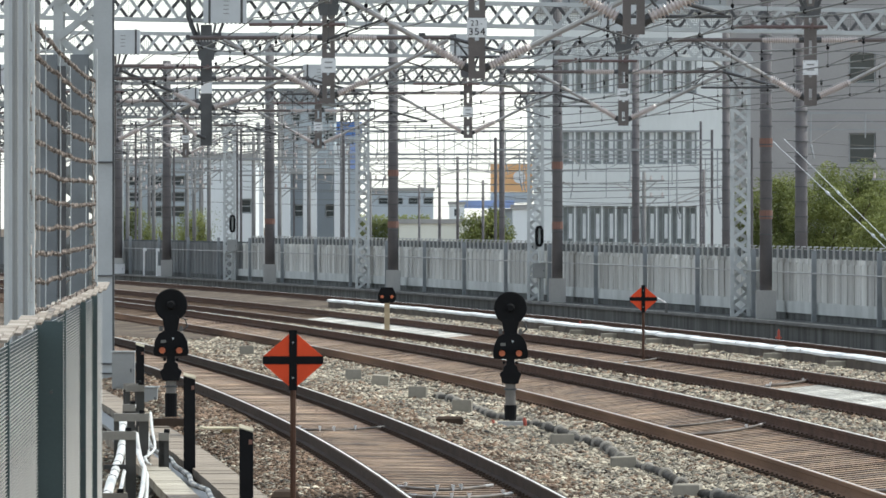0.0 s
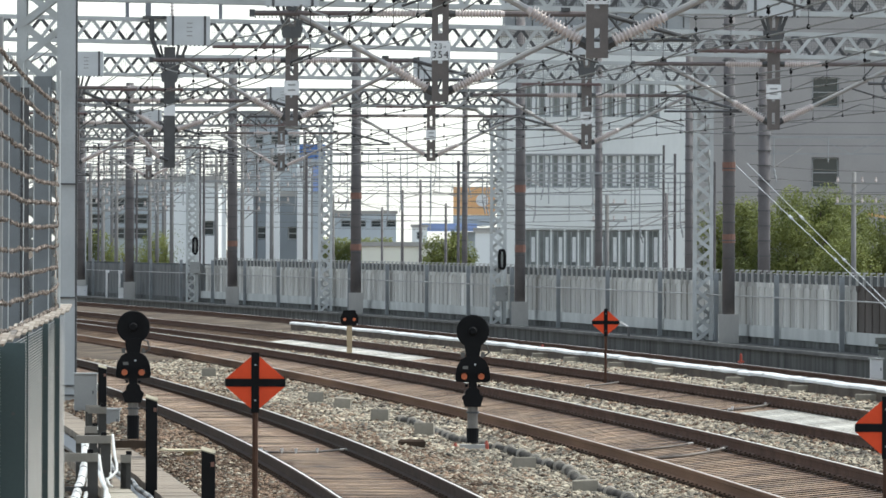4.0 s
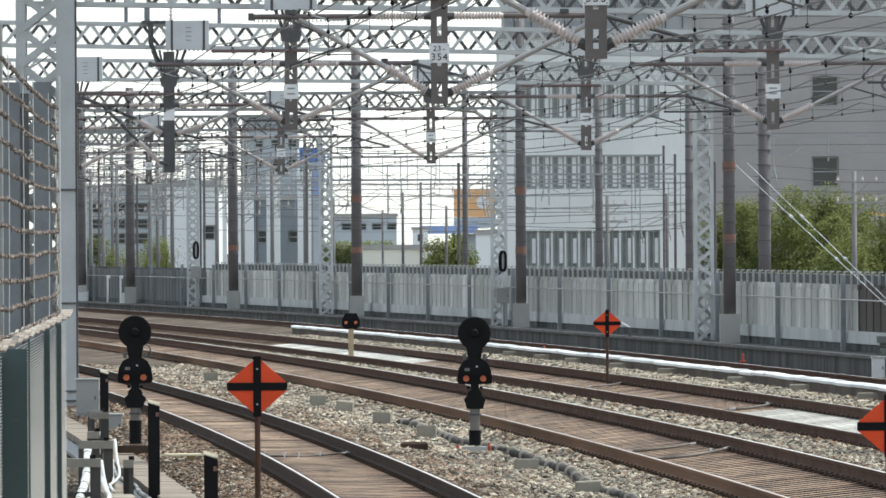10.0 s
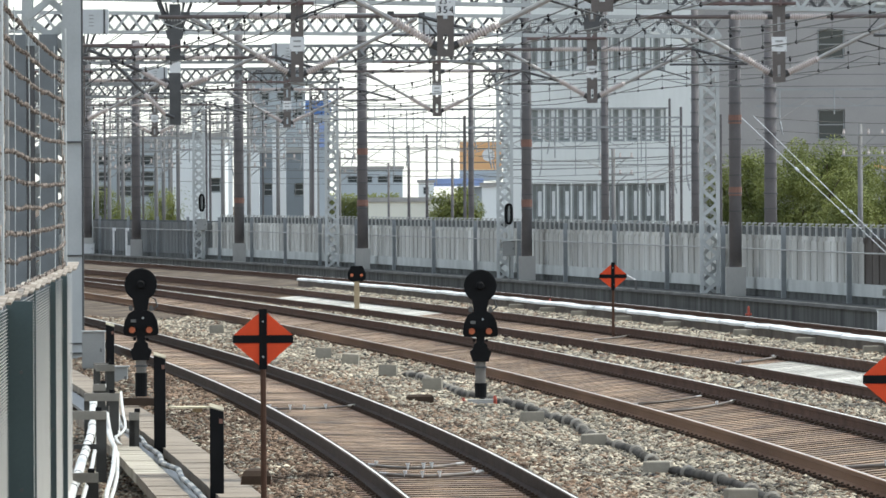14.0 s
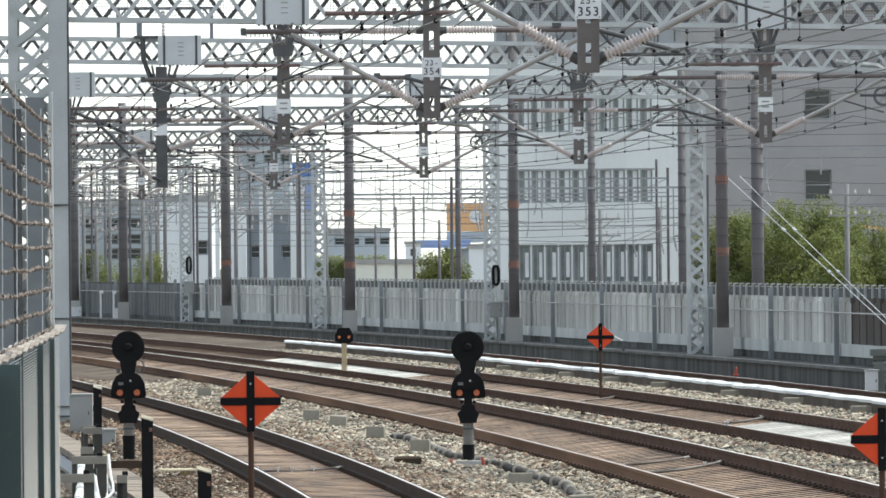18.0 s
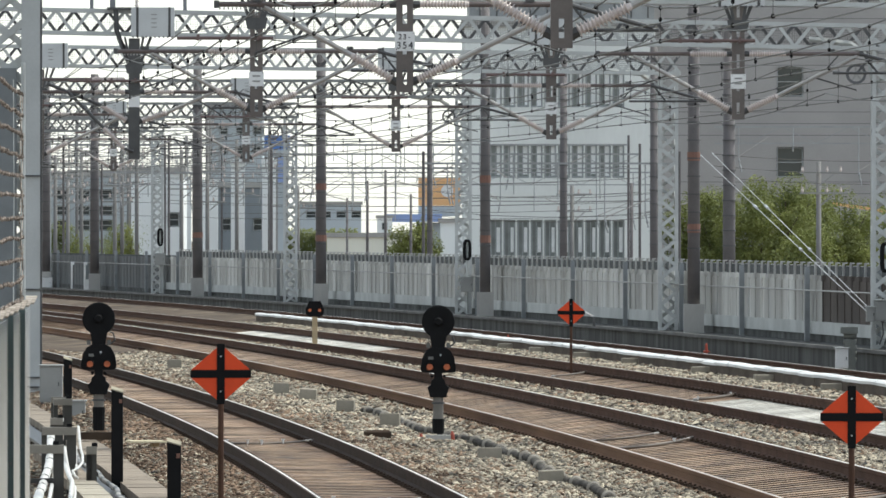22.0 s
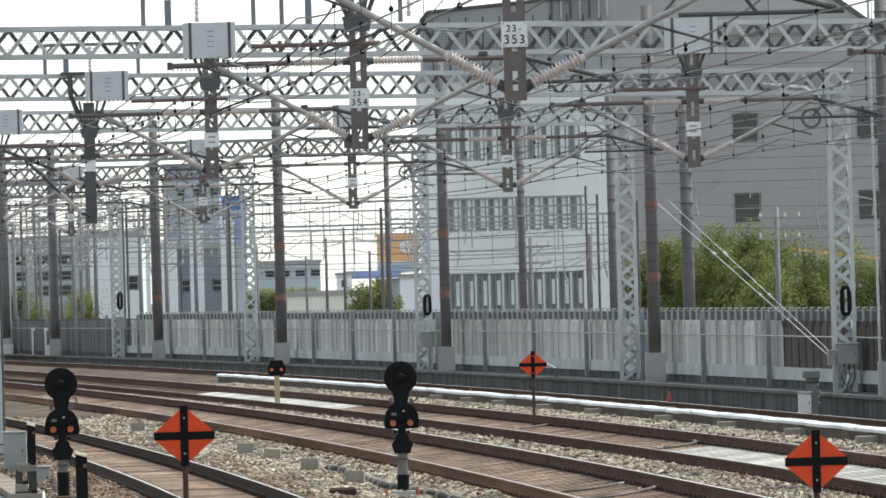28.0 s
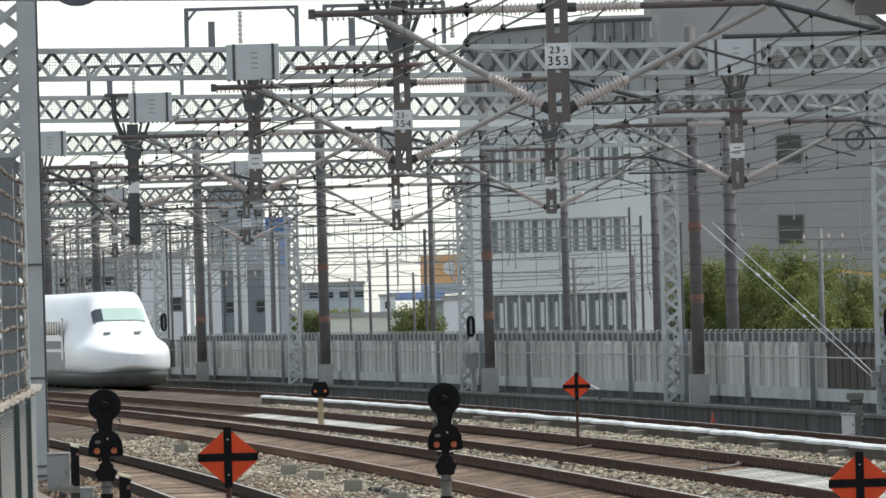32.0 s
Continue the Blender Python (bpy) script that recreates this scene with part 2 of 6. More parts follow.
def part(name, shape, mat, parent, label="", smooth=False):
    me = shape if isinstance(shape, bpy.types.Mesh) else shape.mesh(name, smooth)
    if not me.materials:
        me.materials.append(mat)
    ob = new(name, me)
    ob.parent = parent
    return tagged(ob, label)


def solid(name, shape, mat, label="", category="", group="", kind="", smooth=False):
    me = shape.mesh(name, smooth)
    me.materials.append(mat)
    return tagged(new(name, me), label, category, group, kind)


# ---- the line of the railway: where the left rail of the second track runs ----
def line_x(y):
    u = y - 150
    return -0.0074 - 0.07467 * u - 0.00014 * u * u


def line_turn(y):
    """The heading at y, radians from +y towards +x's left."""
    return math.atan(0.07467 + 0.00028 * (y - 150))


def spot(d, y, z=0.0):
    """d metres to the right of the line at y."""
    return (line_x(y) + d, y, z)


def run_x(y):
    """Where the left rail of the second track runs: a curve that tightens towards the station."""
    u = (y - 150) / 100
    return (((-0.0734 * u + 0.4635) * u - 2.0652) * u - 7.5893) * u + 0.2692


GAUGE = 1.435
# left rail's place beside the line, how it drifts per 100 m, height of the left rail, height of the outer rail over it
TRACKS = ((-4.602, -0.1737, -0.027, 0.013), (0.0, 0.0, 0.0, 0.1415), (4.093, -0.0719, -0.022, 0.129), (8.4, 0.0, -0.06, 0.165))


def rail_x(i, y):
    """x of the left rail of track i."""
    d, drift, _, _ = TRACKS[i]
    return line_x(y) + d if i == 3 else run_x(y) + d + drift * (y - 150) / 100


def rail_turn(i, y):
    return math.atan((rail_x(i, y - 1) - rail_x(i, y + 1)) / 2)


def bed_x(d, y):
    """x of the place d metres beside the line on the ballast: the near tracks' own curve, and the wall's line beyond them."""
    w = min(1.0, max(0.0, (d - 7.6) / 1.5))
    return (run_x(y) * (1 - w) + line_x(y) * w if -60 < y else line_x(y)) + d


WALL = 14.6
BEAMS = (60, 92, 118, 160, 195, 232, 278, 327, 372, 415, 458)

# ---- ground ----
BED_LINE = ((-400, -3.0), (-30, -1.2), (-9.0, -0.6), (-6.4, -0.45), (-5.6, -0.24), (-5.2, -0.19), (-4.75, -0.17), (-4.7, -0.235), (-2.95, -0.225), (-2.9, -0.16), (-2.45, -0.16), (-2.0, -0.2), (-1.1, -0.225), (-0.65, -0.205), (-0.19, -0.172), (-0.12, -0.22), (1.55, -0.065), (1.62, 0.0), (2.02, 0.03),
            (2.8, -0.2), (3.4, -0.22), (3.92, -0.2), (3.98, -0.25), (5.66, -0.1), (5.73, -0.03), (6.2, 0.02), (6.8, -0.02), (7.2, -0.01), (7.75, 0.04), (8.15, 0.05), (8.3, -0.21), (9.9, -0.04), (10.4, -0.1), (11.4, -0.42), (13.5, -0.5), (30, -0.6), (600, -0.8))


def bed_z(d):
    for (d0, z0), (d1, z1) in zip(BED_LINE, BED_LINE[1:]):
        if d0 <= d <= d1:
            return z0 + (z1 - z0) * (d - d0) / (d1 - d0)
    return -0.8


def make_ground():
    sh = Shape()
    ds = [-900] + [p[0] for p in BED_LINE] + [2500]
    ys = [-60, -10, 20, 40] + list(range(50, 460, 4)) + [480, 520, 600, 800, 1200, 2000, 4000]
    rings = []
    for y in ys:
        yy = min(y, 460)
        rings.append([(bed_x(d, yy) + (0 if abs(d) > 300 else random.uniform(-0.015, 0.015)), y, bed_z(max(-400, min(600, d))) + (random.uniform(-0.007, 0.007) if -5 < d < 12 else 0)) for d in ds])
    sh.strip(rings, closed=False)
    solid("ground", sh, BED, "brown grey crushed stone bed of the railway", "ground", kind="structure")


def make_stones():
    """Loose ballast on the stretches that the eye meets at close range."""
    rng = np.random.default_rng(3)
    base = np.array([(1, 0, 0), (-1, 0, 0), (0, 1, 0), (0, -1, 0), (0, 0, 1), (0, 0, -1)], float)
    ds, ys, sz = [], [], []
    for d0, d1, y0, y1, per in ((-7.2, -4.74, 68, 175, 260), (-2.92, -0.14, 66, 120, 420), (-2.92, -0.14, 120, 210, 260), (1.6, 4.0, 84, 150, 330), (1.6, 4.0, 150, 260, 170), (5.72, 7.25, 110, 260, 220),
                                (-4.5, -3.15, 70, 150, 40), (10.3, 12.5, 150, 260, 30)):
        k = int((d1 - d0) * (y1 - y0) * per)
        ds.append(rng.uniform(d0, d1, k))
        ys.append(y0 + (y1 - y0) * rng.uniform(0, 1, k) ** 1.15)
        sz.append(np.full(k, 0.8 if d1 < -4 else 1.0 if per > 50 else 0.7))
    ds, ys, sz = np.concatenate(ds), np.concatenate(ys), np.concatenate(sz)
    z = np.interp(ds, [p[0] for p in BED_LINE], [p[1] for p in BED_LINE])
    u, w = (ys - 150) / 100, np.clip((ds - 7.6) / 1.5, 0, 1)
    x = (((((-0.0734 * u + 0.4635) * u - 2.0652) * u - 7.5893) * u + 0.2692) * (1 - w) + line_x(ys) * w) + ds
    n = len(x)
    r = rng.uniform(0.013, 0.046, n) * np.where(rng.uniform(0, 1, n) < 0.06, 1.35, 1.0) * (0.85 + 0.3 * (ys > 120)) * sz
    v = base[None] * rng.uniform(0.55, 1.25, (n, 6, 1)) * r[:, None, None]
    v += rng.normal(0, 0.3, (n, 6, 3)) * r[:, None, None]
    v[:, :, 2] *= 0.62
    v[:, :, 0] *= 1.3
    v += np.stack([x, ys, z + r * 0.25], 1)[:, None]
    share = np.interp(ds, [-7.2, -4.8, -2.9, -1.9, -0.9, -0.35, -0.1, 1.6, 2.1, 2.6, 3.6, 4.05, 5.7, 6.3, 12], [0.35, 0.85, 0.75, 0.3, 0.12, 0.3, 0.7, 0.6, 0.25, 0.1, 0.2, 0.5, 0.5, 0.15, 0.3])
    rusty = rng.uniform(0, 1, n) < share      # rust dust lies thickest beside the rails
    stones_mesh("ballast_stones", v[~rusty], STONE, "loose grey brown crushed stone ballast between the tracks")
    stones_mesh("rusty_ballast_stones", v[rusty], STONE_RUST, "dark rust stained crushed stone beside the rails")


def stones_mesh(name, v, mat, label):
    n = len(v)
    tris = np.array([(0, 2, 4), (2, 1, 4), (1, 3, 4), (3, 0, 4), (2, 0, 5), (1, 2, 5), (3, 1, 5), (0, 3, 5)])
    me = bpy.data.meshes.new(name)
    me.vertices.add(n * 6)
    me.vertices.foreach_set("co", v.astype(np.float32).ravel())
    f = (tris[None] + (np.arange(n) * 6)[:, None, None]).reshape(-1, 3)
    me.loops.add(len(f) * 3)
    me.loops.foreach_set("vertex_index", f.astype(np.int32).ravel())
    me.polygons.add(len(f))
    me.polygons.foreach_set("loop_start", np.arange(0, len(f) * 3, 3, dtype=np.int32))
    me.polygons.foreach_set("loop_total", np.full(len(f), 3, np.int32))
    me.update(calc_edges=True)
    me.materials.append(mat)
    tagged(new(name, me), label, "ballast", kind="stuff")


make_ground()
make_stones()


# ---- tracks ----
RAIL_SIDE = [(-0.065, -0.155), (0.065, -0.155), (0.065, -0.14), (0.012, -0.122), (0.012, -0.05), (0.034, -0.04), (0.034, -0.002), (-0.034, -0.002), (-0.034, -0.04), (-0.012, -0.05), (-0.012, -0.122), (-0.065, -0.14)]
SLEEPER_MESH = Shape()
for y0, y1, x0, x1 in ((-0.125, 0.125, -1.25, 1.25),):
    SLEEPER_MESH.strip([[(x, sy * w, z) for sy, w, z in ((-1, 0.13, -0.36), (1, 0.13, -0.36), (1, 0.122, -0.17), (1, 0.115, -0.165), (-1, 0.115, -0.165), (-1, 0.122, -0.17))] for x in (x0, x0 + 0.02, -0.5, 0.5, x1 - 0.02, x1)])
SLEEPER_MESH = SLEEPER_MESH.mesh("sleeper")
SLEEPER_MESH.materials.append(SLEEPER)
SLEEPER_MESH.materials.append(SLEEPER_SHADED_SIDE)
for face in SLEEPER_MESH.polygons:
    face.material_index = 0 if abs(face.normal.z) > 0.5 else 1      # dusty top paler, sides darkened to paint in their shade
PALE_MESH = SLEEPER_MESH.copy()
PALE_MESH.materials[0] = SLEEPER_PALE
PALE_MESH.materials[1] = PALE_SHADED_SIDE


def make_track(i, first, last, single, pale=()):
    words = ("standard gauge railway track with rusty rails and brown sleepers", "canted standard gauge track curving away, rust brown rails and sleepers",
             "canted railway track with brown rails and a pale stretch of sleepers", "far canted track behind the white cable cover")[i]
    _, _, base, cant = TRACKS[i]
    ox, oy = rail_x(i, first), first
    tr = thing("railway_track", ox, oy, base, label=words, category="railway track", group="parallel tracks", kind="structure")
    ys = list(range(first, last + 1, 3))
    tilt = math.asin(cant / GAUGE)
    for side in (0, 1):
        dx, z = side * GAUGE, side * cant
        rail = Shape().strip([[(rail_x(i, y) + dx + px_ - ox, y - oy, z + pz_) for px_, pz_ in RAIL_SIDE] for y in ys])
        r = part("rail", rail, RUST_TAN if i == 1 and side == 0 else RUST_DARK if i == 0 else RUST, tr)
        w = 0.015 if i == 0 else 0.018
        top = Shape().strip([[(rail_x(i, y) + dx + a - ox, y - oy, z + b) for a, b in ((-w, -0.008), (w, -0.008), (w - 0.004, 0.001), (0.004 - w, 0.001))] for y in ys])
        part("running_surface", top, HEAD if i == 0 or (i == 1 and side) else HEAD_DULL, r, "worn rail head")
    far, clips = Shape(), Shape()
    k, y = 0, float(first)
    while y < last:
        turn = rail_turn(i, y)
        cx, cz = rail_x(i, y) + GAUGE / 2 - ox, cant / 2
        is_pale = any(a <= y <= b for a, b in pale)
        if k < single:
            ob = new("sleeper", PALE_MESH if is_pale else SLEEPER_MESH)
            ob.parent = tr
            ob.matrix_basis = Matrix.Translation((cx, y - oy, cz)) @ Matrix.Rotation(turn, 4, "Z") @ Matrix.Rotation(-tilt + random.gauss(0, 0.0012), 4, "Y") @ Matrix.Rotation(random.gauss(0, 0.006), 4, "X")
        else:
            c = math.cos(tilt)
            far.add([(cx + a * c, y - oy + b, cz - a * math.sin(-tilt) + e) for e in (-0.3, -0.165) for a, b in ((-1.25, -0.1), (1.25, -0.1), (1.25, 0.1), (-1.25, 0.1))],
                    [(4, 5, 6, 7), (0, 1, 5, 4), (1, 2, 6, 5), (3, 0, 4, 7)])
        if y < 215:
            for side in (0, 1):
                for s in (-1, 1):
                    bx = rail_x(i, y) + side * GAUGE + s * 0.105 - ox
                    bz = side * cant - 0.165
                    clips.box(bx, y - oy, bz + 0.012, 0.06, 0.08, 0.024, turn)
                    clips.tube((bx, y - oy, bz + 0.03), (bx, y - oy, bz + 0.05), 0.014, 6)
        k += 1
        y += 0.6
    if far.v:
        tagged(part("far_sleepers", far, FAR_SLEEPER, tr), kind="stuff")
    tagged(part("rail_fastenings", clips, CLIP, tr), kind="stuff")
    return tr


make_track(0, 66, 216, 260)
make_track(1, 70, 330, 300)
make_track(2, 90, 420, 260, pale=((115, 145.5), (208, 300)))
make_track(3, 110, 900, 200)


# ---- boundary wall along the far side ----
KERBTOP = material("grey_coping", (0.15, 0.15, 0.145), 0.9, 0.0, 0.35, 0.8, 0.4, 20, space="World")


OLD_PANEL = material("dark_weathered_panel", (0.12, 0.105, 0.095), 0.9, 0.0, 0.4, 1.4, 0.4, 30, piece=0.12, space="World", streak=0.15)


FAR_PANEL = material("dark_grey_wall_panel", (0.165, 0.17, 0.168), 0.85, 0.0, 0.3, 1.0, 0.3, 30, piece=0.06, space="World", streak=0.2)
PLINTH = material("pale_plinth_concrete", (0.5, 0.51, 0.49), 0.9, 0.0, 0.3, 0.8, 0.3, 30, space="World", streak=0.3)
# sheet colour lifted from black to stand in for haze
PICKET = material("dark_picket_sheet", (0.1, 0.105, 0.105), 0.85, 0.0, 0.4, 2.0)
WALL_POST = material("grey_wall_post", (0.24, 0.255, 0.26), 0.7, 0.1, 0.25, 2.0)
PICKET_RIM = material("pale_picket_rim", (0.48, 0.48, 0.46), 0.8, 0.0, 0.3, 2.0)
DARK_FROM = 371


def make_wall():
    wall = thing("wall_boundary", *spot(WALL, 150), label="weathered ribbed concrete noise wall with a dark picket top", category="wall", kind="structure")
    ox, oy = line_x(150) + WALL, 150
    ys = list(range(120, 420, 6)) + list(range(420, 900, 20))

    def run(name, d0, d1, z0, z1, mat, label, last=900):
        sh = Shape().strip([[(line_x(y) + WALL + a - ox, y - oy, b) for a, b in ((d0, z0), (d1, z0), (d1, z1), (d0, z1))] for y in ys if y < last + 6])
        return part(name, sh, mat, wall, label)

    run("kerb", -0.58, 0.75, -0.9, 0.1, KERB, "dark stained concrete kerb")
    run("kerb_cap", -0.68, -0.583, 0.05, 0.125, KERBTOP, "grey coping")
    run("plinth_foot", 0.5, 0.69, 0.103, 0.27, KERB, "dark foot of the wall")
    run("plinth", 0.45, 0.7, 0.273, 0.56, PLINTH, "pale concrete plinth strip", DARK_FROM)
    step = 1.15
    rib = Shape()
    rib.box(0, 0, 1.04, 0.08, step * 0.985, 0.96)
    rib.box(-0.05, step / 2 - 0.07, 1.06, 0.024, 0.1, 1.02)
    rib.box(0.02, -step * 0.06, 1.56, 0.06, step * 0.62, 0.1)
    rib.box(-0.02, step / 2 - 0.1, 1.56, 0.12, 0.24, 0.13)
    rib = rib.mesh("wall_panel")
    rib.materials.append(PANEL)
    old = rib.copy()
    old.materials[0] = OLD_PANEL
    grey = Shape().box(0, 0, 0.87, 0.08, step * 0.985, 1.46).box(-0.05, step / 2 - 0.05, 0.87, 0.02, 0.06, 1.46).mesh("wall_panel")
    grey.materials.append(FAR_PANEL)
    y = 140.0
    far = Shape()
    k = 0
    while y < 880:
        p = spot(WALL + 0.55, y)
        if k < 245:
            ob = new("wall_panel", old if y < 207 else grey if y > DARK_FROM else rib)
            ob.parent = wall
            ob.matrix_basis = pose(p[0] - ox, y - oy, 0, 0, 0, math.degrees(line_turn(y)))
        else:
            far.box(p[0] - ox, y - oy, 0.87, 0.12, step * 2.95, 1.46, line_turn(y))
        y += step if k < 245 else step * 3
        k += 1
    tagged(part("far_wall_panels", far, FAR_PANEL, wall), kind="stuff")
    y, k = 141.0, 0
    post = Shape().box(0, 0, 0.95, 0.11, 0.14, 1.75).mesh("wall_post")
    post.materials.append(WALL_POST)
    while y < 420:
        p = spot(WALL + 0.36, y)
        ob = new("wall_post", post)
        ob.parent = wall
        ob.matrix_basis = pose(p[0] - ox, y - oy, 0, 0, 0, math.degrees(line_turn(y)))
        y += 11.3
    pipe = Shape().line([(line_x(y) + WALL + 0.22 - ox, y - oy, 1.28) for y in range(140, 420, 5)], 0.02, 6)
    part("pipe_rail", pipe, GREY_PAINT, wall, "thin grey pipe along the wall")
    sheet = Shape().box(0, 0, 1.45, 0.05, step * 0.96, 0.78)
    dark = len(sheet.f)
    sheet.box(-0.05, step * 0.42, 1.56, 0.05, 0.075, 0.72).box(-0.04, step * 0.3, 1.905, 0.07, 0.36, 0.03).box(-0.035, -0.1, 1.84, 0.02, 0.5, 0.02)
    picket = sheet.mesh("picket")
    picket.materials.append(PICKET)
    picket.materials.append(PICKET_RIM)
    for face in picket.polygons:
        face.material_index = 0 if face.index < dark else 1      # black sheet, pale rim
    y = 141.0
    while y < DARK_FROM:
        p = spot(WALL + 1.0, y)
        ob = new("picket", picket)
        ob.parent = wall
        ob.matrix_basis = pose(p[0] - ox, y - oy, 0, 0, 0, math.degrees(line_turn(y)))
        y += step
    rail = Shape().strip([[(line_x(y) + WALL + a - ox, y - oy, b) for a, b in ((1.05, 0.5), (1.11, 0.5), (1.11, 1.66), (1.05, 1.66))] for y in ys])
    part("fence_backing", rail, PICKET, wall, "dark backing of the picket fence")


make_wall()


# ---- white cable cover between the two far tracks ----
DUCT_FOOT = material("brown_dusted_foot", (0.13, 0.105, 0.085), 0.9, 0.0, 0.4, 1.0, 0.4, 20, space="World")


def make_trough():
    ox, oy = run_x(150) + 7.42, 150
    ob = thing("cable_trough", ox, oy, 0, label="long white cable duct cover on blocks between the far tracks", category="cable duct", kind="structure")
    y = 112.0
    while y < 266:
        y1 = y + 2.0
        sh = Shape().strip([[(run_x(q) + 7.42 + a + w - ox, q - oy, b + h) for a, b in ((-0.11, 0.17), (0.11, 0.17), (0.115, 0.215), (0.07, 0.245), (-0.07, 0.245), (-0.115, 0.215))] for q, w, h in ((y + 0.02, random.uniform(-0.02, 0.02), random.uniform(-0.01, 0.01)), (y1 - 0.02, random.uniform(-0.02, 0.02), random.uniform(-0.01, 0.01)))])
        part("duct_cover", sh, TROUGH, ob)
        q = y + 1.0
        part("duct_foot", Shape().box(run_x(q) + 7.42 - ox, q - oy, 0.05, 0.15, 1.96, 0.23, rail_turn(1, q)), DUCT_FOOT, ob)
        y = y1


make_trough()


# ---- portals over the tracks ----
# dark steel of mesh and pulleys; also paints the shade on rear bracing
DARK_AND_SHADE_STEEL = material("dark_and_shade_steel", (0.13, 0.13, 0.135), 0.7, 0.2, 0.3, 3.0)


def lattice(p, q, w, t, pitch, mat, parent, flat=0.62, shade_rear=True):
    """A box lattice from p to q, w wide: four corner angles and zigzag bracing."""
    dash, rear = Shape(), Shape()
    p, q = Vector(p), Vector(q)
    d = q - p
    n = max(2, round(d.length / pitch))
    up = Vector((0, 0, 1)) if abs(d.normalized().z) < 0.9 else Vector((0, 1, 0))
    a = d.cross(up).normalized()
    b = a.cross(d).normalized()
    sides = [(-a - b), (a - b), (a + b), (-a + b)]
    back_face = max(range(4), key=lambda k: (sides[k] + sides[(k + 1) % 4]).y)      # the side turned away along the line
    corner = [(a * i + b * j) * w / 2 for i, j in ((-1, -1), (1, -1), (1, 1), (-1, 1))]
    for c in corner:
        part("corner_angle", Shape().bar(p + c, q + c, t), mat, parent)
    for k in range(4):
        c0, c1 = corner[k] * 0.97, corner[(k + 1) % 4] * 0.97
        for i in range(n):
            u0, u1 = p + d * (i / n), p + d * ((i + 1) / n)
            # rear face gets the darker colour in place of shade
            (rear if shade_rear and k == back_face else dash).bar(u0 + (c0 if i % 2 else c1), u1 + (c1 if i % 2 else c0), t * flat)
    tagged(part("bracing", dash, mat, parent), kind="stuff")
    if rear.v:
        tagged(part("rear_bracing", rear, DARK_AND_SHADE_STEEL, parent, "steel bracing darkened for the shade on its side"), kind="stuff")


def insulator(sh, p, q, r=0.062, sheds=14):
    prof = [(0, 0.03), (0.04, 0.045)]
    for i in range(sheds):
        t0, st = 0.07 + 0.86 * i / sheds, 0.86 / sheds
        prof += [(t0, r * 0.55), (t0 + st * 0.3, r * 0.6), (t0 + st * 0.48, r), (t0 + st * 0.62, r * 0.98), (t0 + st * 0.75, r * 0.55)]
    prof += [(0.95, 0.045), (1, 0.03)]
    sh.lathe(p, q, prof, 10)


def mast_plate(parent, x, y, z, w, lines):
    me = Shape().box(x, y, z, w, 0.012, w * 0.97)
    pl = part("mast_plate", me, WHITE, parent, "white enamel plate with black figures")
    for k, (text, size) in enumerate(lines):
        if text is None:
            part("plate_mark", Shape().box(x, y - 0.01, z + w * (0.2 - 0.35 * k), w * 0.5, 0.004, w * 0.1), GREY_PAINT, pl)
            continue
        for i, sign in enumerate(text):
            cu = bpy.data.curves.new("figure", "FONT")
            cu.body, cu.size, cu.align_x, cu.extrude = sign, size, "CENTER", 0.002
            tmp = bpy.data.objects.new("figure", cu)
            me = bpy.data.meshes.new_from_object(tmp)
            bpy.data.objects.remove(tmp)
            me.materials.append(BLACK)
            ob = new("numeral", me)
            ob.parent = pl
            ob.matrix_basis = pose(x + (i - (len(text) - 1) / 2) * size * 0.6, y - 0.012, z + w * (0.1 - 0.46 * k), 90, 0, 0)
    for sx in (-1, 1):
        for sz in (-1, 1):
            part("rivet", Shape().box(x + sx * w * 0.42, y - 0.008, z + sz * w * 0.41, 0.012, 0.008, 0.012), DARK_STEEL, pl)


BEAM_Z, BEAM_H = 6.78, 0.49
SKEW, SKEW_TURN = 118, 15      # the portal that stands askew, degrees
SLOPES = {118: 0.8, 160: 1.0, 195: 1.1, 232: 0.7}      # degrees by which the beams fall


# portals past 250 m dulled in colour to imitate haze
HAZED_PORTAL = material("hazed_portal_steel", (0.27, 0.28, 0.275), 0.6, 0.2, 0.25, 2.0, 0.1, 40)
PALE_COLUMN = material("pale_column_paint", (0.46, 0.475, 0.47), 0.5, 0.1, 0.14, 1.2, 0.1, 20)
COVER = material("dull_grey_cover_plate", (0.2, 0.215, 0.22), 0.7, 0.1, 0.25, 1.5)


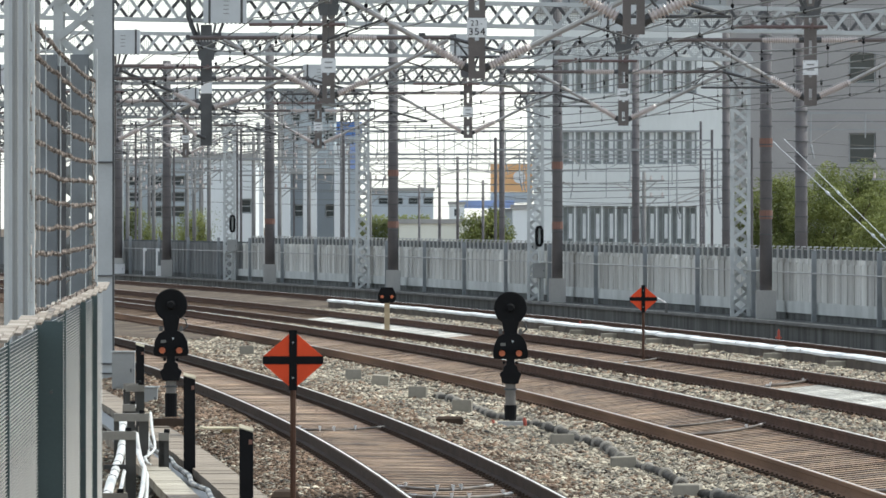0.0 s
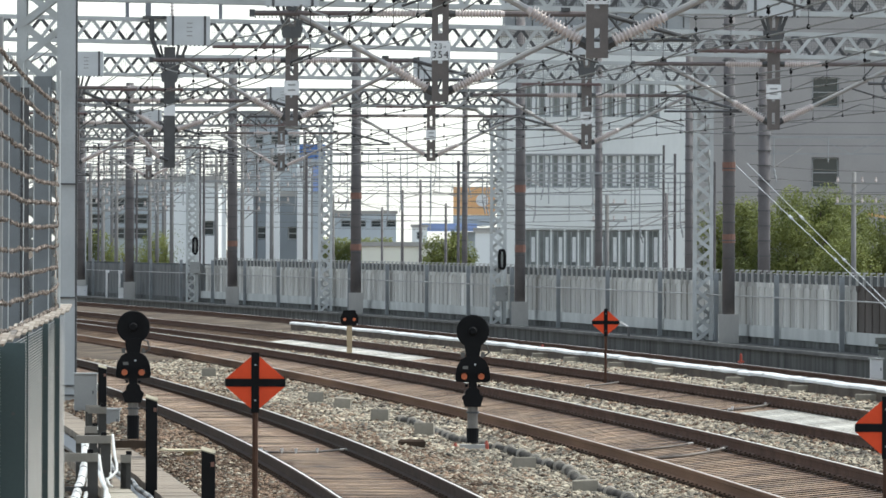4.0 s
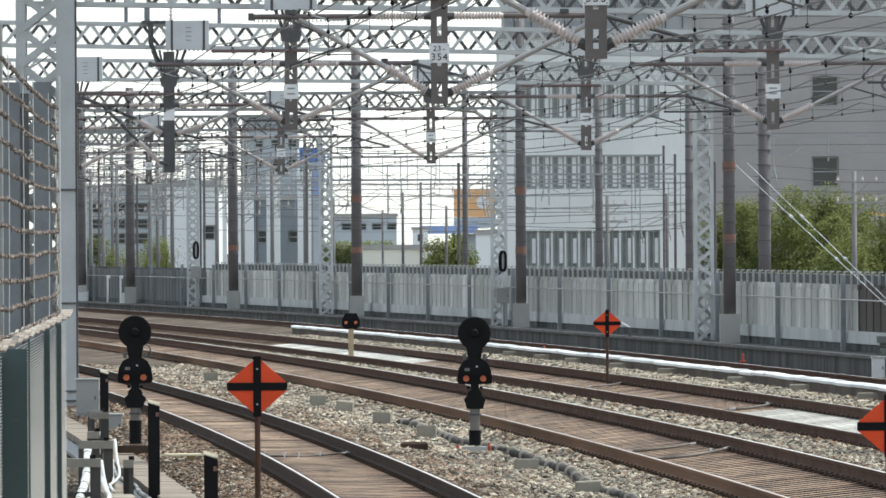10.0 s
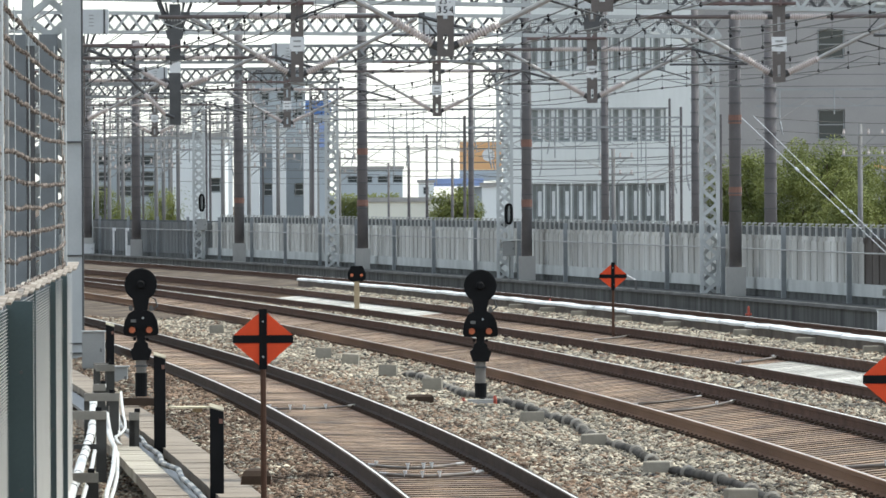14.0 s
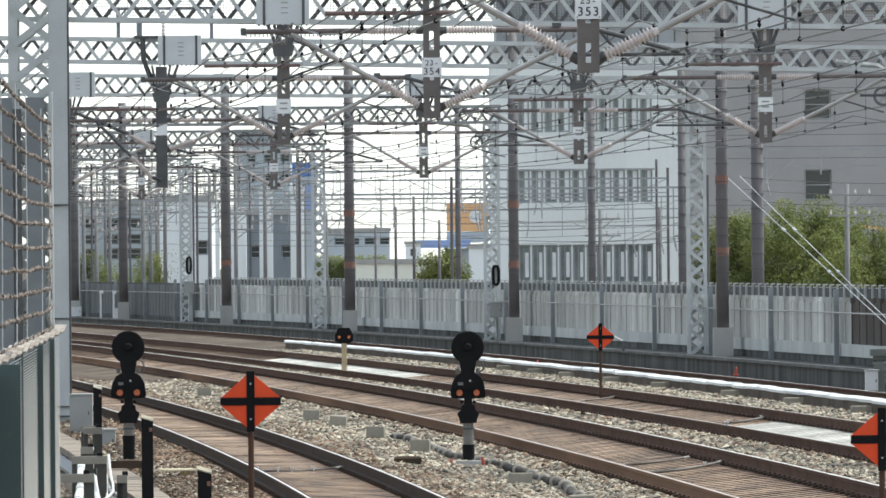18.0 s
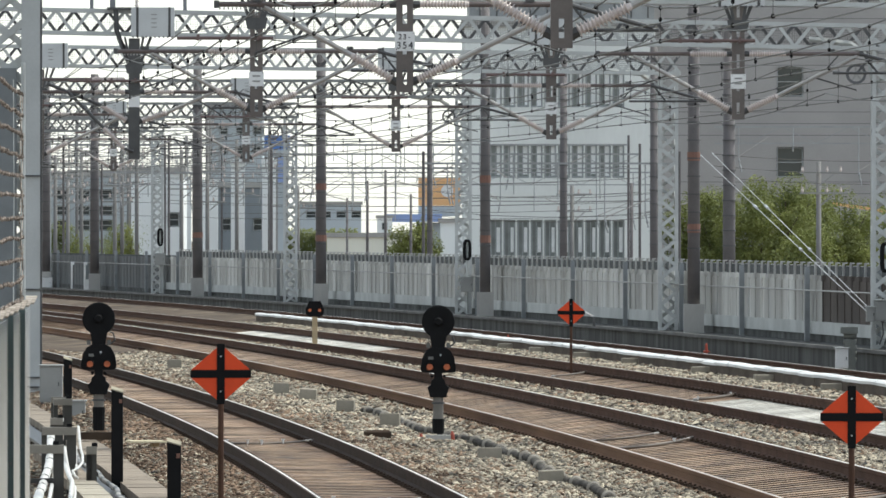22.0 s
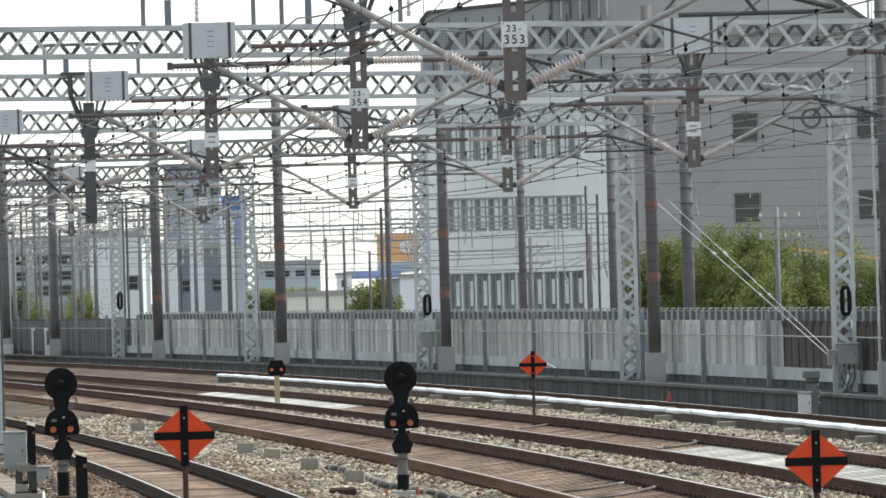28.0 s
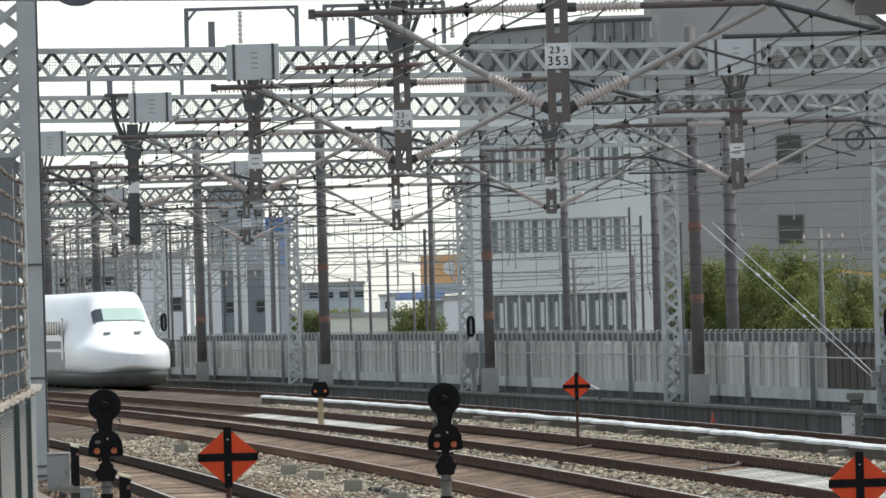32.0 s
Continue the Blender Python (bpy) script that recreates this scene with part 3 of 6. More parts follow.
def make_portal(y, left, right):
    """left, right: x of the legs."""
    tall = BEAM_Z + BEAM_H
    steel = PORTAL if y < 250 else HAZED_PORTAL
    po = thing("overhead_line_portal", 0, y, 0, label="pale galvanised steel lattice portal spanning the tracks", category="overhead portal", group="portals over the tracks")
    beam = part("beam", Shape().box((left + right) / 2, 0, BEAM_Z + BEAM_H + 0.05, 0.5, BEAM_H, 0.02), steel, po)
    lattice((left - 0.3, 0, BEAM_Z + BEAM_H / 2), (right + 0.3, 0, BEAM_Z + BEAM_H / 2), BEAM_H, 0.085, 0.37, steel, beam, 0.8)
    grate = Shape()
    for k in range(int((right - left) / 0.05)):
        xx = left + k * 0.05
        grate.box(xx, 0.34, BEAM_Z + BEAM_H * 0.55, 0.006, 0.006, BEAM_H * 0.8)
    for k in range(9):
        grate.box((left + right) / 2, 0.345, BEAM_Z + 0.1 + k * 0.05, right - left, 0.006, 0.006)
    tagged(part("wire_mesh", grate, DARK_AND_SHADE_STEEL, beam, "fine wire mesh behind the beam"), kind="stuff")
    for x, w in ((left, 0.8), (right, 0.42)):
        if x == left and y == 118:
            part("leg", Shape().box(x, 0, tall / 2, 0.3, 0.3, tall + 1.0), PALE_COLUMN, po, "plain pale grey box column")
            # white strip paints the sun along the column's right edge
            part("sunlit_edge", Shape().box(x + 0.165, -0.1, tall / 2, 0.02, 0.1, tall + 1.0), WHITE, po)
            continue
        if x == left and y == 160:
            for u0, u1 in ((-7.22, -6.8), (-6.57, -6.24)):
                part("cover_plate", Shape().box((u0 + u1) / 2, -0.62, 2.5, u1 - u0, 0.05, 6.0), COVER, po, "grey cover plate on the leg")
            part("dark_plate", Shape().box(-6.72, -0.6, 2.4, 0.15, 0.04, 5.8), DARK_STEEL, po)
            part("front_column", Shape().box(-5.99, -0.7, 3.9, 0.33, 0.12, 8.8), PALE_COLUMN, po, "pale grey flat column")
            part("column_edge", Shape().box(-5.81, -0.68, 3.9, 0.04, 0.1, 8.8), DARK_STEEL, po)
            part("rusty_foot", Shape().box(-6.01, -0.85, -0.55, 0.3, 0.2, 0.3), RUST, po, "rusty column foot")
            for zb in (0.05, -0.12, 1.6, 3.6):
                part("strap", Shape().box(-5.99, -0.78, zb, 0.38, 0.05, 0.03), DARK_STEEL, po)
        lg = part("leg", Shape().box(x, 0, -0.42, w + 0.15, w + 0.15, 0.04), GALV, po)
        lattice((x, 0, -0.6), (x, 0, BEAM_Z if x == right else tall + (1.7 if y == 160 else 0.0)), w, 0.17 if w > 0.5 else 0.09, 0.62 if w > 0.5 else 0.34, GALV if w > 0.5 else PORTAL, lg, 0.62 if w > 0.5 else 1.0, False)
        if w > 0.5:
            cross = Shape()
            for k in range(15 if y == 160 else 12):
                for s in (-1, 1):
                    cross.bar((x - s * w / 2, -w / 2 - 0.1 - 0.02 * s, -0.4 + k * 0.62), (x + s * w / 2, -w / 2 - 0.1 - 0.02 * s, 0.22 + k * 0.62), 0.03, 0.12)
            tagged(part("cross_bracing", cross, GALV, lg), kind="stuff")
        part("footing", Shape().box(x, 0, -0.7, 1.2, 1.0, 0.5), CONCRETE, po)
    if y == SKEW:
        po.matrix_basis = Matrix.Translation((left, y, 0)) @ Matrix.Rotation(radians(SKEW_TURN), 4, "Z") @ Matrix.Translation((-left, 0, 0))
    if y in SLOPES:
        beam.matrix_basis = Matrix.Translation((0, 0, BEAM_Z)) @ Matrix.Rotation(radians(SLOPES[y]), 4, "Y") @ Matrix.Translation((0, 0, -BEAM_Z))
    brace = Shape()
    brace.line([(right - 1.6, 0, BEAM_Z), (right - 0.7, 0, BEAM_Z - 0.1), (right - 0.3, 0, BEAM_Z - 0.4), (right - 0.2, 0, BEAM_Z - 0.9)], 0.07, 6)
    part("curved_knee", brace, GALV, po)
    return po


ROD = material("dull_rust_brown_rod", (0.165, 0.113, 0.105), 0.6, 0.1, 0.3, 3.0)


LIFTS = {(160, -2): 0.17, (160, 6): 0.13, (195, 4): 0.14, (232, 1): 0.2, (278, -4): 0.3, (327, -9): 0.35}      # brackets hung a little higher
BOX_SHIFT = {195: 0.4, 232: 0.25}


def make_drop_arm(x, y, plate=None, left=2.5, right=2.1, solid_post=False, cab=True, rod=(5.86, -1.4, 0.63)):
    """The post that hangs from a beam between two tracks, with a bracket to each side."""
    arm = thing("overhead_line_bracket", x, y - 0.45, 0, label="brown bracket post hanging from the beam with ribbed insulators", category="catenary bracket", group="brackets under the portals")
    low, high = 4.18 if solid_post else 4.47, BEAM_Z
    step = 0.29 if solid_post else 0.0
    if solid_post:
        part("drop_post", Shape().box(0, 0, (low + high) / 2, 0.24, 0.18, high - low), DARK_STEEL, arm)
    else:
        for s in (-1, 1):
            part("drop_post", Shape().box(s * 0.07, 0, (low + high) / 2, 0.084, 0.16, high - low), BROWN_PIPE, arm)
        for k, z in enumerate((low + 0.05, low + 0.4, low + 0.8, low + 1.25, low + 1.7, high - 0.1)):
            part("spacer", Shape().box(0, 0, z, 0.07, 0.15, 0.2 if k else 0.1), BROWN_PIPE, arm)
    for s in (-1, 1):
        part("gusset_strut", Shape().bar((s * 0.1, 0, 6.15), (s * 0.36, 0, BEAM_Z + 0.03), 0.06), DARK_STEEL, arm)
        part("gusset_strut", Shape().bar((s * 0.06, -0.06, 6.1), (s * 0.2, -0.06, BEAM_Z + 0.03), 0.05), DARK_STEEL, arm)
    part("gusset_plate", Shape().prism([(-0.16, 6.02), (0.16, 6.02), (0.2, 6.22), (-0.2, 6.22)], -0.1, -0.085), DARK_STEEL, arm)
    if cab:
        bx = BOX_SHIFT.get(y, 0.0) if x < 0 else 0.0
        bz = BEAM_Z + 0.25 - LIFTS.get((y, round(x)), 0.0) - x * math.tan(radians(SLOPES.get(y, 0.0)))
        c = part("joint_box", Shape().box(bx, 0.02, bz, 0.93, 0.34, 0.63), BOX_PAINT, arm, "pale grey sheet steel cover box on the beam")
        for ex in (-0.33, 0.36):
            part("box_edge", Shape().box(bx + ex, -0.155, bz, 0.05, 0.02, 0.64), DARK_STEEL, c)
        for k in range(4):
            part("marking", Shape().box(bx + 0.03, -0.154, bz + 0.16 - 0.09 * k, 0.12, 0.01, 0.02), GREY_PAINT, c)
        for k in range(10):
            part("rivet", Shape().box(bx - 0.42 + k * 0.093, -0.15, bz - 0.325, 0.03, 0.03, 0.03), DARK_STEEL, c)
    upper = 5.63
    for s, reach in ((-1, left), (1, right)):
        steep = 0.58 if s < 0 else 0.34 if solid_post else 0.47
        base = low + step + (0.52 if solid_post else 0.15)
        foot = Vector((s * 0.12, 0, base))
        knee = Vector((s * 0.72, 0, base + 0.6 * steep))
        tip = Vector((s * (1.85 if s < 0 else reach - 0.04), 0, 0))
        tip.z = min(knee.z + (abs(tip.x) - 0.72) * steep, upper + (0.17 if solid_post else -0.03)) if s < 0 else base + 0.08 + steep * reach if solid_post else upper - 0.04
        ins = Shape()
        insulator(ins, (s * 0.18, 0, upper), (s * 0.86, 0, upper), 0.07)
        part("upper_insulator", ins, PORCELAIN, arm, "ribbed porcelain insulator", True)
        ins = Shape()
        insulator(ins, foot, knee, 0.078)
        part("lower_insulator", ins, PORCELAIN, arm, "ribbed porcelain insulator", True)
        part("upper_pipe", Shape().tube((s * 0.84, 0, upper), (s * (reach + 0.02), 0, upper), 0.036), RUST_PIPE, arm)
        part("lower_pipe", Shape().tube(knee - (tip - knee) * 0.02, tip, 0.036), DARK_STEEL if solid_post and s < 0 else PALE_PIPE, arm)
        teeth = Shape()
        for k in range(int((reach - 0.9) / 0.055)):
            teeth.box(s * (0.95 + k * 0.055), 0, upper - 0.055, 0.02, 0.02, 0.03)
        tagged(part("pipe_teeth", teeth, PALE_PIPE, arm), kind="stuff")
        mid = knee.lerp(tip, 0.45)
        part("steady_arm", Shape().tube(mid, (mid.x + s * 0.75, 0.05, 4.99), 0.016, 6), DARK_STEEL, arm)
        part("strut", Shape().bar((s * (reach - 0.35), 0, upper), knee.lerp(tip, 0.55), 0.026), DARK_STEEL, arm)
        part("end_clamp", Shape().box(s * (reach + 0.03), 0, upper, 0.07, 0.09, 0.1), DARK_STEEL, arm)
        part("socket", Shape().tube((s * 0.1, 0, upper), (s * 0.2, 0, upper), 0.05), DARK_STEEL, arm)
        part("socket", Shape().tube((s * 0.09, 0, base - 0.02), (s * 0.17, 0, base + 0.02), 0.055), DARK_STEEL, arm)
        part("wire_saddle", Shape().box(s * (reach - 0.5), 0, upper + 0.06, 0.12, 0.08, 0.05), DARK_STEEL, arm)
    if solid_post:
        part("curved_brace", Shape().line([(-0.02, 0.1, 6.0), (-0.12, 0.1, 6.36), (-0.28, 0.1, 6.67), (-0.38, 0.1, 6.95), (-0.4, 0.1, 7.4)], 0.055, 8), DARK_STEEL, arm)
        part("top_bar", Shape().box(-0.28, 0.1, 7.42, 0.62, 0.12, 0.06), DARK_STEEL, arm)
        ins = Shape()
        insulator(ins, (-0.2, 0.05, upper + 0.27), (-0.92, 0.05, upper + 0.27), 0.07)
        part("feeder_insulator", ins, PORCELAIN, arm, "ribbed porcelain insulator", True)
        part("feeder_arm", Shape().tube((-0.9, 0.05, upper + 0.27), (-2.3, 0.05, upper + 0.27), 0.036), RUST_PIPE, arm)
        part("mast_plate", Shape().box(0.0, -0.1, 5.42, 0.24, 0.012, 0.24), WHITE, arm, "blank white plate")
        ins = Shape()
        insulator(ins, (-0.2, -0.12, 4.4), (-0.66, -0.12, 4.86), 0.07)
        part("stay_insulator", ins, PORCELAIN, arm, "ribbed porcelain insulator", True)
        part("stay_pipe", Shape().tube((-0.64, -0.12, 4.84), (-1.4, -0.12, 5.6), 0.036), DARK_STEEL, arm)
        part("stay_pipe", Shape().tube((-0.02, -0.12, 4.34), (-0.21, -0.12, 4.41), 0.036), DARK_STEEL, arm)
    # second, offset registration assembly towards the next track
    part("registration_brace", Shape().tube((right, -0.03, upper), (right + 1.12, -0.03, upper - 0.31), 0.032), DARK_STEEL, arm)
    part("registration_bar", Shape().tube((right - 0.48, -0.03, upper - 0.34), (right + 1.2, -0.03, upper - 0.34), 0.024), DARK_STEEL, arm)
    part("registration_link", Shape().tube((right + 0.05, -0.03, upper), (right + 0.32, -0.03, upper - 0.34), 0.02), DARK_STEEL, arm)
    rz, r0, r1 = rod
    part("feeder_pipe", Shape().tube((r0, -0.1, rz), (r1, -0.1, rz), 0.03), ROD, arm, "rust brown rod")
    for fx in (0.22, 0.54, 0.84):
        part("rod_clamp", Shape().box(r0 + (r1 - r0) * fx, -0.1, rz + 0.01, 0.05, 0.07, 0.11), ROD, arm)
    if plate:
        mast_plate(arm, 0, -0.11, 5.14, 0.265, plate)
    return arm


LEFT_LEGS = {118: -5.55, 160: -6.39}
for yb in BEAMS:
    make_portal(yb, LEFT_LEGS.get(yb, line_x(yb) - 9.5), line_x(yb) + 14.7)
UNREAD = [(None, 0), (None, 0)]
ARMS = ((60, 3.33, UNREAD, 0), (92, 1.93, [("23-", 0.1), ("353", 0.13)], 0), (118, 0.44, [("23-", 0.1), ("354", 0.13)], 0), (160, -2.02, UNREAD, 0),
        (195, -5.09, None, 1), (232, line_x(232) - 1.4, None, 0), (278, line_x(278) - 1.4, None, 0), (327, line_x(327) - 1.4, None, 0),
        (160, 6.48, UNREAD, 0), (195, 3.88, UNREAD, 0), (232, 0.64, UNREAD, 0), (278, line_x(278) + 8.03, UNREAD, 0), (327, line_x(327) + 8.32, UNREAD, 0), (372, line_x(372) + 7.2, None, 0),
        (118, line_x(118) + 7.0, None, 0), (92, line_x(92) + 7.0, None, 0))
for yb, x, plate, full in ARMS:
    arm = make_drop_arm(x, yb, plate, 2.45, 2.15, bool(full), rod=(6.3, -0.93, 1.37) if yb == 92 else (5.86, -1.4, 0.3))
    arm.location.z += LIFTS.get((yb, round(x)), 0.0)
    if yb == SKEW:
        arm.location.y += (x - LEFT_LEGS[SKEW]) * math.tan(radians(SKEW_TURN))
        arm.location.x *= arm.location.y / (yb - 0.45)
        arm.location.z -= 0.02


# ---- wires along the tracks ----
def wire(name, d, z, sag, r, y0, y1, label):
    sh = Shape()
    pts = []
    stops = [b for b in BEAMS if y0 <= b <= y1]
    for b0, b1 in zip(stops, stops[1:]):
        n = 8
        for k in range(n):
            t = k / n
            y = b0 + (b1 - b0) * t
            pts.append(spot(d, y - 0.45, z - sag * 4 * t * (1 - t)))
    pts.append(spot(d, stops[-1] - 0.45, z))
    sh.line(pts, r, 5)
    return solid(name, sh, WIRE, label, "wire", "overhead wires")


def make_catenary(d, y0=60, y1=415):
    wire("messenger_wire", d, 5.68, 0.42, 0.012, y0, y1, "sagging grey messenger wire over a track")
    wire("auxiliary_wire", d, 5.22, 0.06, 0.01, y0, y1, "grey auxiliary wire under the messenger")
    wire("contact_wire", d, 4.95, 0.0, 0.011, y0, y1, "taut dark contact wire over a track")
    sh, balls = Shape(), Shape()
    stops = [b for b in BEAMS if y0 <= b <= y1]
    for b0, b1 in zip(stops, stops[1:]):
        n = round((b1 - b0) / 4.6)
        for k in range(n):
            t = (k + 0.5) / n
            y = b0 + (b1 - b0) * t - 0.45
            p = spot(d, y)
            zt = 5.68 - 0.42 * 4 * t * (1 - t)
            sh.bar((p[0], y, 4.95), (p[0], y, zt), 0.008)
            for z in (zt, 5.22, 4.95):
                balls.lathe((p[0], y, z - 0.028), (p[0], y, z + 0.028), [(0, 0.01), (0.3, 0.023), (0.7, 0.023), (1, 0.01)], 6)
    tagged(solid("wire_droppers", sh, WIRE, "short dropper wires tying the catenary together", "wire", "overhead wires"), kind="stuff")
    tagged(solid("wire_clamps", balls, BLACK, "dark clamps on the catenary wires", "wire clamp", "overhead wires"), kind="stuff")


for d in (-4.5, 0.0, 4.2, 8.4):
    make_catenary(d + GAUGE / 2 + 0.15)
for d, z, sag in ((-6.0, 7.9, 0.15), (-5.4, 6.1, 0.1), (-2.6, 6.15, 0.2), (-1.0, 6.0, 0.35), (3.0, 7.8, 0.6), (6.0, 6.2, 0.35), (12.0, 7.7, 0.5), (12.6, 6.2, 0.4), (13.4, 5.6, 0.4)):
    wire("feeder_wire", d, z, sag, 0.012, 160 if d < -5 else 60, 415, "grey feeder wire hung along the portals")


# ---- signs and signals ----
def make_diamond(x, y, z, top, size, group="slow order signs"):
    """An orange diamond board on a thin post; top: height of its centre."""
    s = thing("diamond_sign", x, y, z, label="orange diamond board with a black cross on a thin rusty post", category="railway sign", group=group)
    h, r = top - z, size / 2
    c = r - 0.05
    board = Shape().prism([(0.04, h + c + 0.01), (-0.04, h + c + 0.01), (-r + 0.01, h + 0.04), (-r + 0.01, h - 0.04), (-0.04, h - c - 0.01), (0.04, h - c - 0.01), (r - 0.01, h - 0.04), (r - 0.01, h + 0.04)], -0.012, 0.0)
    part("board", board, ORANGE, s)
    part("cross_upright", Shape().box(0, -0.017, h, 0.072, 0.008, size), BLACK, s)
    part("cross_bar", Shape().box(0, -0.0165, h, size, 0.007, 0.072), BLACK, s)
    for k in (-1, 1):
        part("bolt", Shape().tube((0, -0.021, h + k * 0.16), (0, -0.028, h + k * 0.16), 0.009, 6), GALV, s)
    part("post", Shape().tube((0, 0.02, 0), (0, 0.02, h + r - 0.03), 0.026, 8), RUST, s)
    part("foot", Shape().box(0, 0.02, 0.03, 0.3, 0.2, 0.1), DARK_STEEL, s)
    return s


STEEL_BRACKET = material("dull_steel_bracket", (0.16, 0.155, 0.14), 0.6, 0.3, 0.3, 5.0)


POST_GREY = material("weathered_signal_post", (0.2, 0.185, 0.165), 0.85, 0.0, 0.3, 6.0)


def make_signal(x, y, z, base=CONCRETE, wide=0.3, sleeve=0.3):
    s = thing("shunting_signal", x, y, z, label="black dwarf shunting signal with a round disc and two amber lamps", category="railway signal", group="dwarf signals")
    part("base", Shape().box(0, 0, 0.03, wide, 0.3, 0.1), base, s)
    part("sleeve", Shape().tube((0, 0, 0.1), (0, 0, sleeve), 0.078, 14, 0.084), BLACK, s, "black sleeve")
    part("post", Shape().tube((0, 0, sleeve), (0, 0, 0.6), 0.07, 18), POST_GREY, s)
    part("clamp", Shape().tube((0, 0, 0.5), (0, 0, 0.525), 0.088, 14), DARK_STEEL, s)
    part("lower_case", Shape().prism([(-0.11, 0.59), (0.11, 0.59), (0.125, 0.66), (0.145, 0.7), (0.14, 0.73), (0.1, 0.76), (0.09, 0.82), (0.05, 0.85), (-0.05, 0.85), (-0.09, 0.82), (-0.1, 0.76), (-0.14, 0.73), (-0.145, 0.7), (-0.125, 0.66)], -0.1, 0.1), BLACK, s)
    part("hinge", Shape().box(0, -0.02, 0.86, 0.11, 0.1, 0.14), BLACK, s)
    for k in (-1, 1):
        part("hinge_pin", Shape().tube((k * 0.085, -0.06, 0.875), (k * 0.085, 0.06, 0.875), 0.022, 8), BLACK, s)
    head = Shape().prism([(-0.15, 0.92), (0.15, 0.92), (0.225, 0.93), (0.238, 0.98), (0.218, 1.12), (0.165, 1.22), (0.1, 1.26), (-0.1, 1.26), (-0.165, 1.22), (-0.218, 1.12), (-0.238, 0.98), (-0.225, 0.93)], -0.08, 0.12)
    hd = part("lamp_case", head, BLACK, s)
    for k in (-1, 1):
        part("lamp_lens", Shape().tube((k * 0.115, -0.12, 1.0), (k * 0.115, -0.07, 1.0), 0.042, 16), LAMP_AMBER, hd, "dull amber lens")
        hood = Shape()
        for j in range(9):
            a0, a1 = math.pi * j / 9, math.pi * (j + 1) / 9
            q = [(k * 0.115 + 0.058 * math.cos(t), yy, 1.0 + 0.058 * math.sin(t)) for t in (a0, a1) for yy in (-0.2, -0.08)]
            hood.add(q, [(0, 1, 3, 2)])
        part("lamp_hood", hood, BLACK, hd)
    part("marking", Shape().box(-0.1, -0.083, 1.12, 0.07, 0.004, 0.04), STEEL_BRACKET, hd, "small pale marking")
    part("bolt", Shape().tube((0.03, -0.09, 1.16), (0.03, -0.08, 1.16), 0.015, 8), GALV, hd)
    part("neck", Shape().prism([(-0.085, 1.25), (0.085, 1.25), (0.12, 1.46), (-0.12, 1.46)], -0.05, 0.09), BLACK, s)
    for k in (-1, 1):
        part("bracket", Shape().box(k * 0.135, 0.03, 1.29, 0.05, 0.05, 0.07), STEEL_BRACKET, s, "dull steel bracket")
    d = Shape().lathe((0, 0.02, 1.61), (0, -0.03, 1.61), [(0, 0.205), (0.3, 0.222), (0.8, 0.222), (1, 0.205)], 40)
    dd = part("disc", d, BLACK, s, "flat black disc")
    part("disc_hub", Shape().lathe((0, -0.028, 1.61), (0, -0.1, 1.61), [(0, 0.06), (0.6, 0.055), (1, 0.04)], 20), BLACK, dd)
    part("cable", Shape().line([(0.14, 0.05, 1.26), (0.22, 0.06, 1.32), (0.19, 0.04, 1.42), (0.12, 0.02, 1.44)], 0.012, 6), DARK_STEEL, s)
    return s


make_diamond(-1.36, 82, -0.25, 1.32, 0.548)
make_diamond(3.81, 172, -0.19, 1.08, 0.527)
make_diamond(4.15, 78, -0.25, 1.01, 0.541)
make_signal(-3.67, 122, -0.17, CLIP, 0.5, 0.42)
make_signal(0.91, 122, -0.21, CONCRETE, 0.34)


def make_small_signal(x, y, z):
    s = thing("marker_signal", x, y, z, label="small black twin-lamp signal on a pale timber post", category="railway signal", group="dwarf signals")
    part("post", Shape().box(0, 0, 0.32, 0.12, 0.12, 0.64), TIMBER, s)
    case = Shape().prism([(-0.13, 0.62), (0.13, 0.62), (0.2, 0.68), (0.21, 0.8), (0.13, 0.97), (-0.13, 0.97), (-0.21, 0.8), (-0.2, 0.68)], -0.08, 0.1)
    c = part("lamp_case", case, BLACK, s)
    for k in (-1, 1):
        part("lamp_lens", Shape().tube((k * 0.11, -0.1, 0.76), (k * 0.11, -0.07, 0.76), 0.036, 12), LAMP_AMBER, c, "dull amber lens")


make_small_signal(-1.27, 205, 0.08)


# ---- beyond the wall ----
COURSE = material("dark_joint_line", (0.2, 0.2, 0.2), 0.9, 0.0, 0.3, 0.5, space="World")
# pane colour lightened to stand in for distance haze
OFFICE_GLASS = material("hazy_office_glass", (0.23, 0.25, 0.245), 0.12, 0.0, 0.45, 1.2)
WINFRAME = material("grey_window_frame", (0.36, 0.38, 0.38), 0.5, 0.3, 0.15, 3.0)


